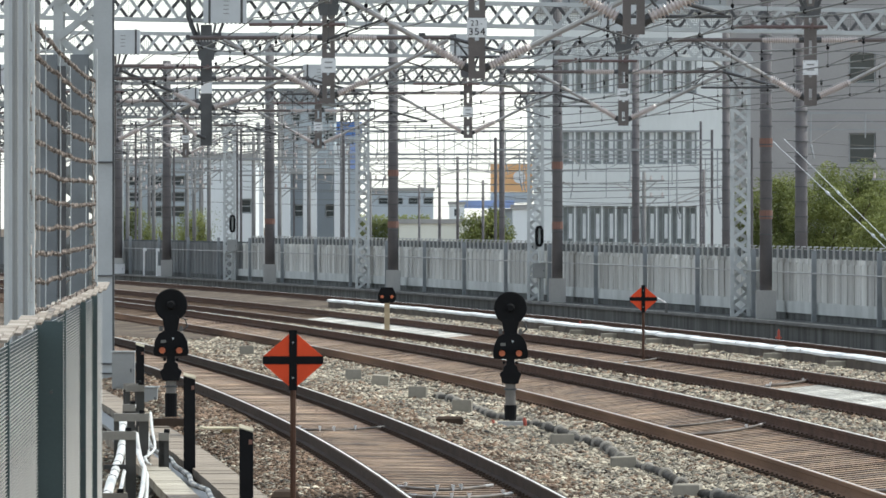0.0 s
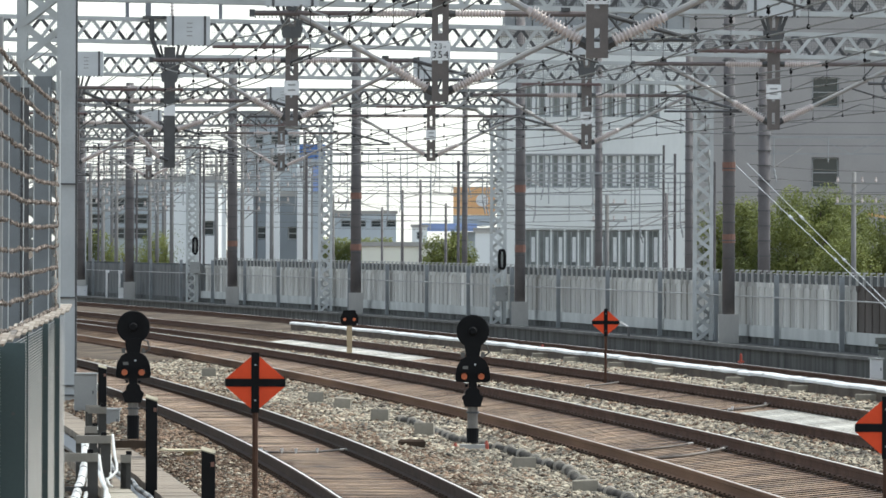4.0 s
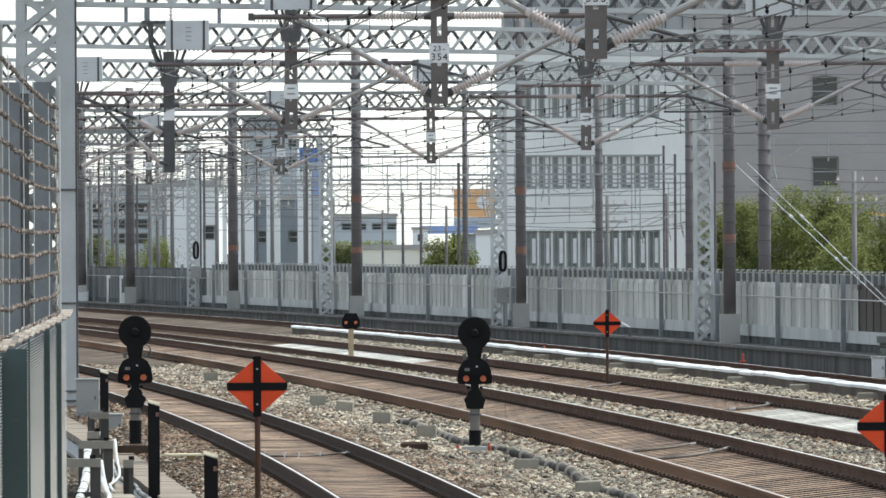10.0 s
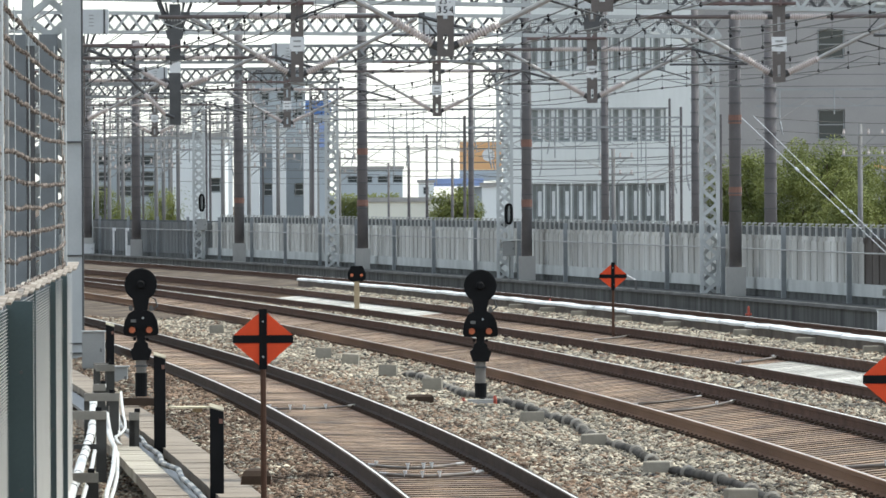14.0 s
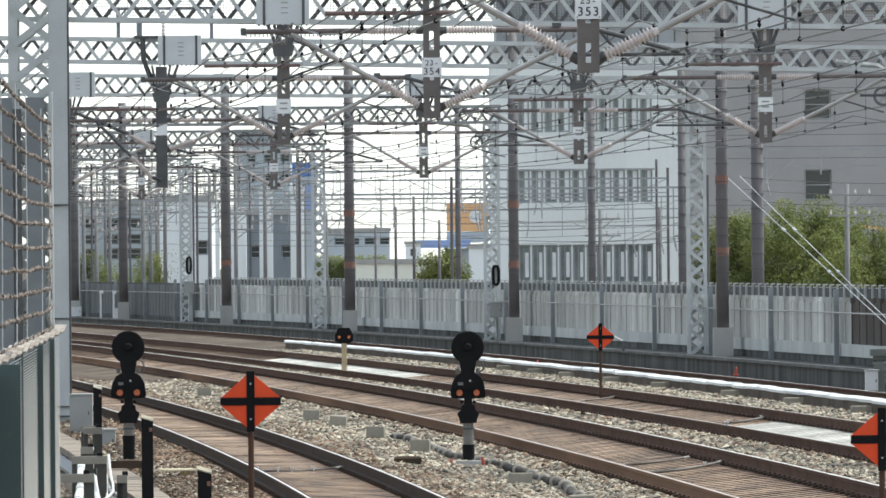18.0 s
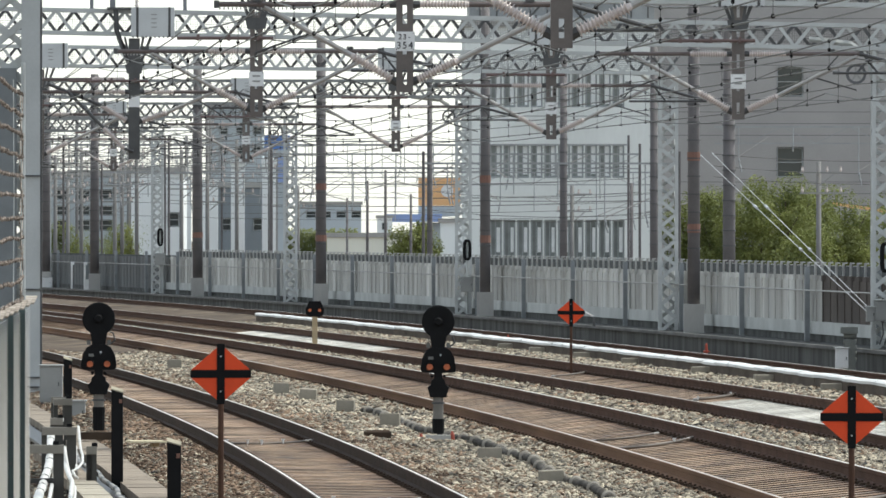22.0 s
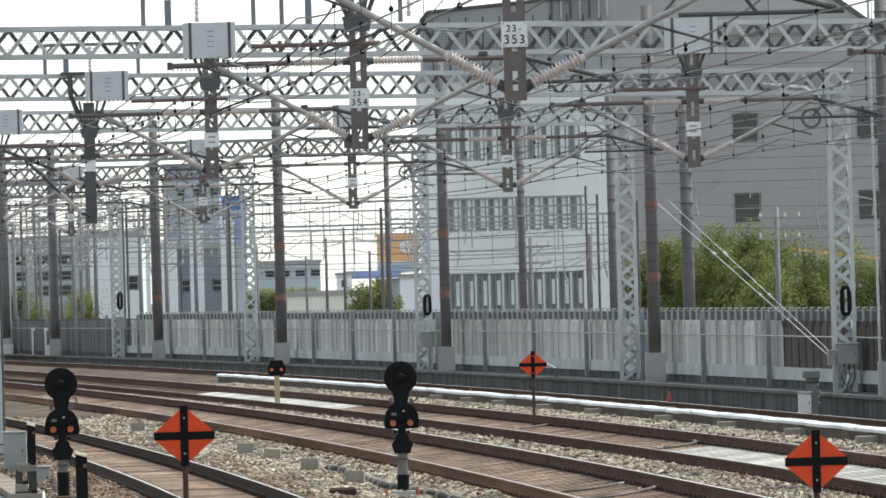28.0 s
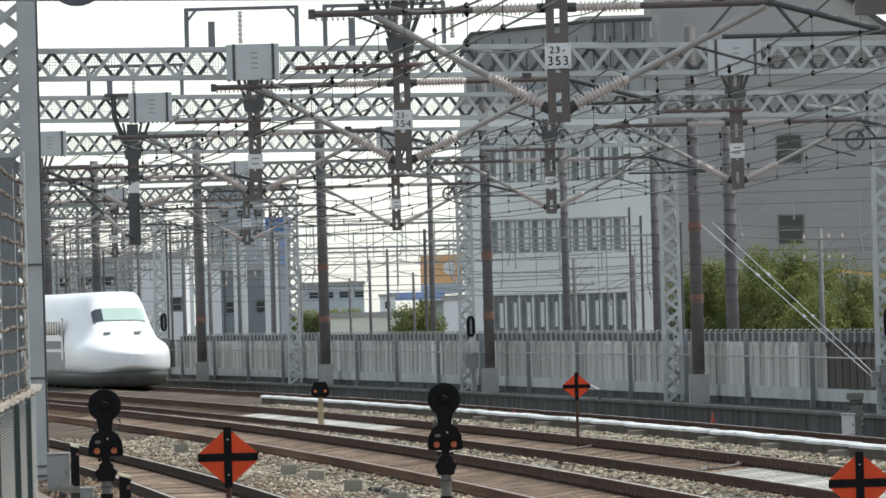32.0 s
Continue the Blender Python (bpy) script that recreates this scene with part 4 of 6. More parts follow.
def facade(name, x, y, z0, width, depth, height, mat, label, rows=(), turn=0.0, bright_panes=False, courses=0.0):
    """A building whose near face stands at y; rows: (sill z, head z, first x, pitch, count, pane width), x from the left corner."""
    b = thing(name, x, y, z0, turn, label, "building")
    cuts = []
    for zs, zh, fx, pitch, count, pw in rows:
        cuts += [(fx + k * pitch, zs - z0, pw, zh - zs) for k in range(count)]
    xs = sorted({0.0, width} | {round(c[0], 4) for c in cuts} | {round(c[0] + c[2], 4) for c in cuts})
    zs = sorted({0.0, height} | {round(c[1], 4) for c in cuts} | {round(c[1] + c[3], 4) for c in cuts})
    index, verts, faces = {}, [], []

    def vert(i, j, y_):
        key = (i, j, y_)
        if key not in index:
            index[key] = len(verts)
            verts.append((xs[i], y_, zs[j]))
        return index[key]

    def full(i, j):
        if not (0 <= i < len(xs) - 1 and 0 <= j < len(zs) - 1):
            return False
        mx, mz = (xs[i] + xs[i + 1]) / 2, (zs[j] + zs[j + 1]) / 2
        return not any(c[0] < mx < c[0] + c[2] and c[1] < mz < c[1] + c[3] for c in cuts)

    for i in range(len(xs) - 1):
        for j in range(len(zs) - 1):
            faces.append((vert(i, j, depth), vert(i, j + 1, depth), vert(i + 1, j + 1, depth), vert(i + 1, j, depth)))
            if not full(i, j):
                continue
            faces.append((vert(i, j, 0.0), vert(i + 1, j, 0.0), vert(i + 1, j + 1, 0.0), vert(i, j + 1, 0.0)))
            for ni, nj, e0, e1 in ((i - 1, j, (i, j), (i, j + 1)), (i + 1, j, (i + 1, j + 1), (i + 1, j)), (i, j - 1, (i + 1, j), (i, j)), (i, j + 1, (i, j + 1), (i + 1, j + 1))):
                if not full(ni, nj):
                    inside = 0 <= ni < len(xs) - 1 and 0 <= nj < len(zs) - 1
                    y_ = 0.4 if inside else depth
                    faces.append((vert(*e0, 0.0), vert(*e1, 0.0), vert(*e1, y_), vert(*e0, y_)))
    wall = Shape().add(verts, faces)
    part("wall", wall, mat, b)
    roof_sh = Shape().box(width / 2, depth / 2, height + 0.15, width + 0.3, depth + 0.3, 0.3)
    part("roof", roof_sh, CONCRETE, b)
    if courses:
        levels = [j * courses for j in range(1, int(height / courses))]
        for zc in levels:
            edges = [(0.0, width)]
            for cx, cz, pw, ch in cuts:
                if cz - 0.05 < zc < cz + ch + 0.05:
                    edges = []
            for x0, x1 in edges:
                part("course_line", Shape().box((x0 + x1) / 2, 0.0, zc, x1 - x0, 0.008, 0.035), COURSE, b)
    for cx, cz, pw, ch in cuts:
        w = part("window", Shape().box(cx + pw / 2, 0.3, cz + ch / 2, pw - 0.02, 0.05, ch - 0.02), OFFICE_GLASS if bright_panes else GLASS, b)
        fr = Shape()
        for xx in (cx + 0.05, cx + pw - 0.05):
            fr.box(xx, 0.24, cz + ch / 2, 0.06, 0.07, ch)
        for zz in (cz + 0.05, cz + ch - 0.05) if bright_panes else (cz + 0.05, cz + ch - 0.05, cz + ch * 0.5):
            fr.box(cx + pw / 2, 0.24, zz, pw, 0.05, 0.05)
        part("window_frame", fr, WINFRAME, w)
        if bright_panes:
            tall = 0.62 if cz < 8 else random.uniform(0.86, 0.98)      # strips taller on the upper floors
            wide = random.uniform(0.3, 0.46)
            # each white strip also stands in for the reflected sky in its pane
            part("blind_glare", Shape().box(cx + pw * (0.93 - wide / 2), 0.265, cz + ch * (0.5 if cz < 8 else 0.985 - tall / 2), pw * wide, 0.01, ch * tall), BLIND_GLARE, w, "white window strip with the reflection painted in")
            part("window_post", Shape().box(cx + pw * 0.47, 0.25, cz + ch / 2, 0.035, 0.06, ch), WINFRAME, w)
    return b


STUCCO = material("pale_concrete_facade", (0.78, 0.8, 0.77), 0.85, 0.0, 0.14, 0.25, 0.2, 6, space="World", streak=0.3)
BRICKGREY = material("grey_tile_facade", (0.4, 0.385, 0.37), 0.8, 0.0, 0.15, 0.3, 0.2, 8, space="World")
WHITEWALL = material("white_render", (0.87, 0.9, 0.89), 0.85, 0.0, 0.08, 0.2, space="World")
BLIND_GLARE = material("white_blind_glare", (0.88, 0.89, 0.88), 0.5, 0.0, 0.15, 2.0)
# DIMBLUE to BLUEGREY: far walls lightened in colour to stand in for haze
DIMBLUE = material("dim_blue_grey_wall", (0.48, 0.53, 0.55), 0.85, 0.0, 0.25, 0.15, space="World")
NAVY = material("dark_blue_grey_cladding", (0.22, 0.25, 0.275), 0.6, 0.0, 0.15, 0.4, space="World")
FARBLUE = material("hazed_blue_panel", (0.3, 0.4, 0.68), 0.6, 0.0, 0.15, 0.5)
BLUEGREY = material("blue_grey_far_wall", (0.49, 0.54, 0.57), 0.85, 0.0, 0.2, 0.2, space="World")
BLUE = material("blue_panel", (0.1, 0.22, 0.55), 0.5, 0.0, 0.15, 0.5)
# orange paled to paint the haze before the far billboard
BILLBOARD = material("hazed_orange_paint", (0.8, 0.47, 0.22), 0.6, 0.0, 0.15, 0.3)
BANDS = material("orange_band", (0.2, 0.098, 0.07), 0.6, 0.0, 0.25, 4.0)



def make_roof_tower():
    """The slanted upper storey of the grey block and the dark wing beside it."""
    t = thing("slanted_roof_storey", 15.24, 482, 15.89, label="grey tiled upper storey with a slanted roof edge", category="building")
    x1, x2, h = 6.025, 13.978, 5.874
    part("wall", Shape().prism([(0, 0), (x2, 0), (x1, h), (0, h)], 0, 14), BRICKGREY, t)
    part("roof_edge", Shape().prism([(x2 + 0.4, 0), (x1 + 0.1, h + 0.25), (-0.2, h + 0.25), (-0.2, h + 0.02), (x1, h + 0.02), (x2, 0.02)], -0.3, 14.3), DARK_STEEL, t)
    w = thing("roof_plant_wing", 9.78, 446, -4, label="dark grey roof wing with vertical louvres", category="building")
    top = 20.9
    part("wall", Shape().prism([(0, 0), (4.683, 0), (4.683, top), (0.836, top), (0, top - 0.4)], 0, 6), BRICKGREY, w)
    for k in range(9):
        part("louvre", Shape().box(0.39 + k * 0.474, -0.15, top - 0.7, 0.22, 0.2, 0.9), DARK_STEEL if k % 2 else GALV, w)


make_roof_tower()
Y1 = 430
CLADDING = material("grey_roof_cladding", (0.31, 0.32, 0.32), 0.6, 0.1, 0.2, 0.8, 0.2, 12, space="World")
top_floor = thing("roof_storey", 4.7, Y1 + 0.8, 12.7, label="dark grey clad roof storey with a sloping top edge", category="building")
part("wall", Shape().prism([(0, 0), (8.8, 0), (8.8, 3.45), (6.0, 3.4), (0.35, 2.95), (0, 2.6)], 0, 12), CLADDING, top_floor)
part("roof_edge", Shape().prism([(8.9, 3.46), (6.0, 3.42), (0.3, 2.97), (-0.1, 2.55), (-0.1, 2.7), (0.25, 3.1), (6.0, 3.55), (8.9, 3.6)], -0.15, 12.1), DARK_STEEL, top_floor)
for k in range(11):
    part("seam", Shape().box(0.5 + 0.8 * k, -0.03, 1.45, 0.06, 0.05, 2.6), DARK_STEEL, top_floor)
for k in range(6):
    part("fin", Shape().box(6.2 + 0.45 * k, -0.1, 2.95, 0.09, 0.16, 0.85), PALE_PIPE if k % 2 else DARK_STEEL, top_floor)
facade("office_building", 4.46, Y1, -4, 9.084, 14, 16.4, STUCCO, "pale grey office building with rows of narrow windows",
       [(1.31, 3.22, 1.2, 0.648, 10, 0.57), (5.21, 6.79, 1.2, 0.648, 10, 0.57), (8.57, 10.34, 1.2, 0.648, 10, 0.57)], bright_panes=True, courses=1.35)
facade("grey_block", 14.82, 480, -4, 30, 20, 19.59, BRICKGREY, "large grey tiled block with few windows",
       [(5.54, 7.16, 6.72, 6.6, 3, 1.44), (9.83, 11.42, 6.72, 6.6, 3, 1.44)], courses=0.62)
wall_sign = thing("wall_lettering", 20.1, 479.9, 12.42, label="pale raised lettering on the grey block's wall", category="lettering")
for k, sign in enumerate("センタ"):
    cu = bpy.data.curves.new("letter", "FONT")
    cu.body, cu.size, cu.extrude = sign, 0.5, 0.02
    tmp = bpy.data.objects.new("letter", cu)
    me = bpy.data.meshes.new_from_object(tmp)
    bpy.data.objects.remove(tmp)
    me.materials.append(WHITE)
    ob = new("letter", me)
    ob.parent = wall_sign
    ob.matrix_basis = pose(0.52 * k, 0, 0, 90, 0, 0)
facade("striped_building", -8.84, 520, -4, 2.73, 12, 9.2, NAVY, "dark blue grey building with white piers",
       [(2.7, 3.45, 0.26, 1.788, 2, 0.585)])
for fx in (-8.0, -6.22):
    pier = thing("white_pier", fx, 517.5, -4, label="white rendered pier on a dark building front", category="building pier", group="white piers")
    part("shaft", Shape().box(0.388, 0, 5.27, 0.775, 0.8, 10.55), WHITEWALL, pier)
    part("cap", Shape().box(0.388, 0, 10.65, 0.872, 1.0, 0.3), WHITEWALL, pier)
facade("white_house", -12.46, 470, -4, 2.7, 10, 9.7, WHITEWALL, "white rendered building with one dark panel", [(2.89, 3.66, 1.88, 3, 1, 0.646)])
for fx, w in ((-10.4, 0.47), (-9.35, 0.9)):
    pier = thing("white_pier", fx, 500, -4, label="tall white rendered pier between two buildings", category="building pier", group="white piers")
    part("shaft", Shape().box(w / 2, 0, 4.7, w, 0.8, 9.4), WHITEWALL, pier)
    part("cap", Shape().box(w / 2, 0, 9.48, w + 0.06, 0.9, 0.12), WHITEWALL, pier)
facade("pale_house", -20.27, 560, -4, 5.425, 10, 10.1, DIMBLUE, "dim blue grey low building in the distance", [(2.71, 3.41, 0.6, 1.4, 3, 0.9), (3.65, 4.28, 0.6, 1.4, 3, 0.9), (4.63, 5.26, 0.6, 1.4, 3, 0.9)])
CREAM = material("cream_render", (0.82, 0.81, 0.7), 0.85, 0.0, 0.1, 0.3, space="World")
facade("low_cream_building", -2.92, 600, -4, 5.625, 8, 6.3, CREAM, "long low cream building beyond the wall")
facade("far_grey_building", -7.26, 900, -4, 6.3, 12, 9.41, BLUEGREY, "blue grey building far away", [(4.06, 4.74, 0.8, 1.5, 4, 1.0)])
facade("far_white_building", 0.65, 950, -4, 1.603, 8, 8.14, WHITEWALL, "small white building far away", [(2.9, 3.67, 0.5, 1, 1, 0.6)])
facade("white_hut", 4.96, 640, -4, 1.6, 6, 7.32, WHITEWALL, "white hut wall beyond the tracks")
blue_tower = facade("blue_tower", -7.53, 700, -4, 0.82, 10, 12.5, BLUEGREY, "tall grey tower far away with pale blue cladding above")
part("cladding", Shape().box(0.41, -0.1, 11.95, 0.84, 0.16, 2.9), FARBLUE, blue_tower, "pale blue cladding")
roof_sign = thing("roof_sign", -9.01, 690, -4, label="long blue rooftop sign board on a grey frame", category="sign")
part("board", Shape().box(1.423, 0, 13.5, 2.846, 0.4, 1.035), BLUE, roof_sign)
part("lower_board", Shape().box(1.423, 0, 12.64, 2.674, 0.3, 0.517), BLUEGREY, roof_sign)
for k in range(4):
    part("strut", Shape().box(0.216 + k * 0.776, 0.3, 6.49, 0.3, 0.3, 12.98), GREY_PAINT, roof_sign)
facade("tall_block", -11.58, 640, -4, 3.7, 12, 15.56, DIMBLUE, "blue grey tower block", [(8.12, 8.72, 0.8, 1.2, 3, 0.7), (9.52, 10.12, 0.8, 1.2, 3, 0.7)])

bb = thing("billboard", 7.56, 1000, -4, label="orange billboard with a white oval on a roof far away", category="billboard")
part("panel", Shape().box(0, 0, 11.16, 4.625, 0.6, 3.125), BILLBOARD, bb)
part("oval", Shape().lathe((0.875, -0.3, 11.22), (0.875, -0.4, 11.22), [(0, 0.688), (1, 0.688)], 20), WHITE, bb, "white oval")
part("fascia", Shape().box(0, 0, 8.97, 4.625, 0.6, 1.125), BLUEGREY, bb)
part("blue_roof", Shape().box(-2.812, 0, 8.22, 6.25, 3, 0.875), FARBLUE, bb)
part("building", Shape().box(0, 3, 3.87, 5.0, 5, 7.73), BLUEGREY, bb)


def make_pole(x, y, z0, z1, r, bands=(), base=True, mat=None):
    p = thing("overhead_line_pole", x, y, z0, label="dark brown steel pole with orange warning bands", category="pole", group="dark poles by the wall")
    part("shaft", Shape().tube((0, 0, 0), (0, 0, z1 - z0), r, 12, r * 0.85), mat or DARK_POLE, p, "", True)
    for b in bands:
        part("warning_band", Shape().tube((0, 0, b - z0), (0, 0, b - z0 + 0.22), r * 1.04, 12), BANDS, p)
    for k in range(int((z1 - 2.4) / 0.45)):
        part("step_ring", Shape().tube((0, 0, 2.2 - z0 + k * 0.45), (0, 0, 2.2 - z0 + k * 0.45 + 0.03), r * 1.08, 12), DARK_STEEL, p)
    if base:
        part("footing", Shape().box(0, 0, 0.36, 0.5, 0.55, 0.72), CONCRETE, p)
    return p


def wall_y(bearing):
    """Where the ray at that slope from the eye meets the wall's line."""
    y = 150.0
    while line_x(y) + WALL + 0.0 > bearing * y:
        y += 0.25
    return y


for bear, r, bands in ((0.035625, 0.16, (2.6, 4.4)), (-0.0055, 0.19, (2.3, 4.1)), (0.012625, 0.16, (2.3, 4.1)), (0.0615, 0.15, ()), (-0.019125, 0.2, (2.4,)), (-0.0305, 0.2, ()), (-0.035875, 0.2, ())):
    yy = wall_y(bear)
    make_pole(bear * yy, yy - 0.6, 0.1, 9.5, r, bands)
for fx, yy, r, top in ((2.15, 330, 0.11, 9.0), (10.7, 270, 0.2, 9.0), (9.39, 300, 0.14, 9.0), (6.61, 310, 0.14, 9.0), (-1.1, 420, 0.06, 4.2), (-0.2, 520, 0.09, 5.6), (0.84, 520, 0.09, 6.2), (1.86, 420, 0.07, 4.4), (11.53, 400, 0.08, 4.8)):
    make_pole(fx, yy, -3, top, r, (), False)


def make_tree(x, y, z, height, spread, count, name="tree", label="broad green tree with dense uneven foliage", leaf=0.054):
    t = thing(name, x, y, z, label=label, category="tree", group="trees beyond the wall")
    trunk = Shape().lathe((0, 0, 0), (0, 0, height * 0.5), [(0, 0.28), (0.3, 0.2), (1, 0.12)], 9)
    centres = []
    for k in range(11):
        a = k * 2.4
        p = (math.cos(a) * spread * random.uniform(0.2, 0.8), math.sin(a) * spread * 0.6 * random.uniform(0.2, 0.8), height * random.uniform(0.35, 0.85))
        trunk.tube((0, 0, height * random.uniform(0.2, 0.45)), p, 0.08, 6, 0.02)
        centres.append(p)
    part("trunk", trunk, BARK, t)
    rng = np.random.default_rng(int(abs(x) * 10) + 5)
    sh = Shape()
    clumps = [(c, random.uniform(0.55, 1.0)) for c in centres]
    for k in range(70):
        a, rr = random.uniform(0, math.tau), random.uniform(0, 1) ** 0.5
        clumps.append(((math.cos(a) * spread * rr, math.sin(a) * spread * 0.55 * rr, height * random.uniform(0.1, 0.97 - 0.3 * rr * rr)), random.uniform(0.3, 0.75)))
    for k in range(int(count * 2.6)):
        c, rad = clumps[int(rng.integers(len(clumps)))]
        v = rng.normal(0, 1, 3)
        v = v / np.linalg.norm(v) * rad * rng.uniform(0.6, 1.02)
        p = Vector(c) + Vector(v)
        n = Vector((v[0], v[1], v[2] + 0.4)) + Vector(rng.normal(0, 0.3, 3))
        n.normalize()
        a = n.orthogonal().normalized()
        a.rotate(Matrix.Rotation(rng.uniform(0, 6.28), 3, n))
        b = n.cross(a)
        s = leaf * rng.uniform(0.6, 1.3)
        sh.add([p + a * s, p + b * s * 0.5, p - a * s, p - b * s * 0.5 + n * s * 0.2], [(0, 1, 2, 3)])
    part("crown", sh, LEAF, t)
    return t



make_tree(14.79, 345, -1.5, 6.2, 2.264, 15000)
make_tree(17.63, 350, -1.5, 6.3, 2.4, 16000)
make_tree(20.26, 352, -1.5, 5.7, 2.3, 13000)
make_tree(12.57, 348, -1.5, 6.1, 1.25, 8000)
make_tree(13.47, 347, -1.5, 6.1, 1.627, 10000)
make_tree(16.07, 347, -1.5, 6.3, 1.735, 10000)
make_tree(16.25, 335, -1.5, 4.64, 1.256, 5000, "bush", "light green bush with pale young leaves")
make_tree(2.75, 570, -2, 5.5, 1.75, 7000, leaf=0.09)
make_tree(-12.48, 455, -2, 5.34, 0.739, 4500)
make_tree(-15.47, 455, -2, 5.34, 1.365, 7000)
make_tree(-13.61, 450, -2, 4.77, 1.125, 4500)


# ---- the near left side: fence, net, walkway, cable stands ----
def make_hedge(x0, x1, y, z0, z1, count):
    h = thing("hedge", x0, y, z0, label="low clipped green hedge behind the cream building", category="hedge")
    rng = np.random.default_rng(8)
    stems, sh = Shape(), Shape()
    for k in range(int((x1 - x0) / 0.4)):
        stems.tube((k * 0.4 + 0.2, 0, 0), (k * 0.4 + 0.2 + random.uniform(-0.1, 0.1), 0, (z1 - z0) * 0.8), 0.03, 5)
    for k in range(count):
        p = Vector((rng.uniform(0, x1 - x0), rng.uniform(-0.4, 0.4), rng.uniform(0.3, 1.0) ** 0.6 * (z1 - z0) * rng.uniform(0.9, 1.05)))
        n = Vector((rng.normal(0, 0.5), -0.6, 0.7)).normalized()
        a = n.orthogonal().normalized() * rng.uniform(0.06, 0.12)
        b = n.cross(a) * 0.6
        sh.add([p + a, p + b, p - a, p - b], [(0, 1, 2, 3)])
    part("stems", stems, BARK, h)
    part("foliage", sh, LEAF, h)


make_hedge(-5.6, -0.9, 612, -0.8, 2.75, 5000)


def fence_x(y):
    return -2.33 - 0.0222 * (y - 46)


TOPRAIL = material("rust_flecked_pale_paint", (0.17, 0.115, 0.08), 0.85, 0.0, 0.3, 2.5, 0.2, 20, tint=(0.4, 0.37, 0.32))


def make_fence():
    # bays run along the platform's edge; y of each bay's post and the post's width
    posts = ((44.0, 0.05), (50.0, 0.022), (57.5, 0.17), (66.0, 0.022), (72.5, 0.055), (78.5, 0.05), (84.0, 0.05))
    top = 2.45
    for (y0, w), (y1, _) in zip(posts, posts[1:]):
        long = y1 - y0
        f = thing("platform_fence_panel", fence_x(y0), y0, -0.5, math.degrees(math.atan(0.0222)), "grey green framed fence panel with louvred expanded metal", "fence", "fence panels along the platform")
        part("post", Shape().box(w / 2, 0, top / 2, w, 0.1, top), GREENGREY, f)
        for k in range(3):
            part("bolt", Shape().tube((w * 0.55, -0.06, 0.5 + 0.75 * k), (w * 0.55, -0.05, 0.5 + 0.75 * k), 0.012, 8), DARK_STEEL, f)
        n = max(1, round(long / 2.4))
        for j in range(n):
            cap = Shape().add([(a * 0.055 + 0.03, (j + b) * long / n, top + 0.005 + e * 0.014 + (0.05 if b > 0.5 else 0.0)) for e in (0, 1) for a, b in ((-1, 0.02), (1, 0.02), (1, 0.82), (-1, 0.82))],
                              [(0, 3, 2, 1), (4, 5, 6, 7), (0, 1, 5, 4), (1, 2, 6, 5), (2, 3, 7, 6), (3, 0, 4, 7)])
            part("cap_plate", cap, TOPRAIL, f, "pale rust flecked cap plate")
        part("bottom_rail", Shape().box(0, long / 2, 0.1, 0.04, long, 0.08), GREENGREY, f)
        lou = Shape()
        for j in range(105):
            z = 0.16 + j * 2.25 / 105
            lou.add([(-0.012, 0.1, z), (-0.012, long - 0.05, z), (0.012, long - 0.05, z + 0.011), (0.012, 0.1, z + 0.011), (-0.012, 0.1, z + 0.004), (-0.012, long - 0.05, z + 0.004), (0.012, long - 0.05, z + 0.015), (0.012, 0.1, z + 0.015)],
                    [(0, 1, 2, 3), (7, 6, 5, 4), (0, 4, 5, 1), (1, 5, 6, 2), (2, 6, 7, 3), (3, 7, 4, 0)])
        # added dark sheet, no part of the fence, makes the gaps dark
        part("gap_dark_sheet", Shape().box(-0.035, long / 2, top / 2 + 0.03, 0.01, long - 0.1, top - 0.2), GREENGREY, f, "added sheet that darkens the mesh gaps")
        tagged(part("louvre_mesh", lou, MESH, f, "pale louvred mesh"), kind="stuff")


make_fence()


EDGE = material("weathered_edge_rope", (0.3, 0.26, 0.22), 0.8, 0.0, 0.5, 8.0, island=0.5)


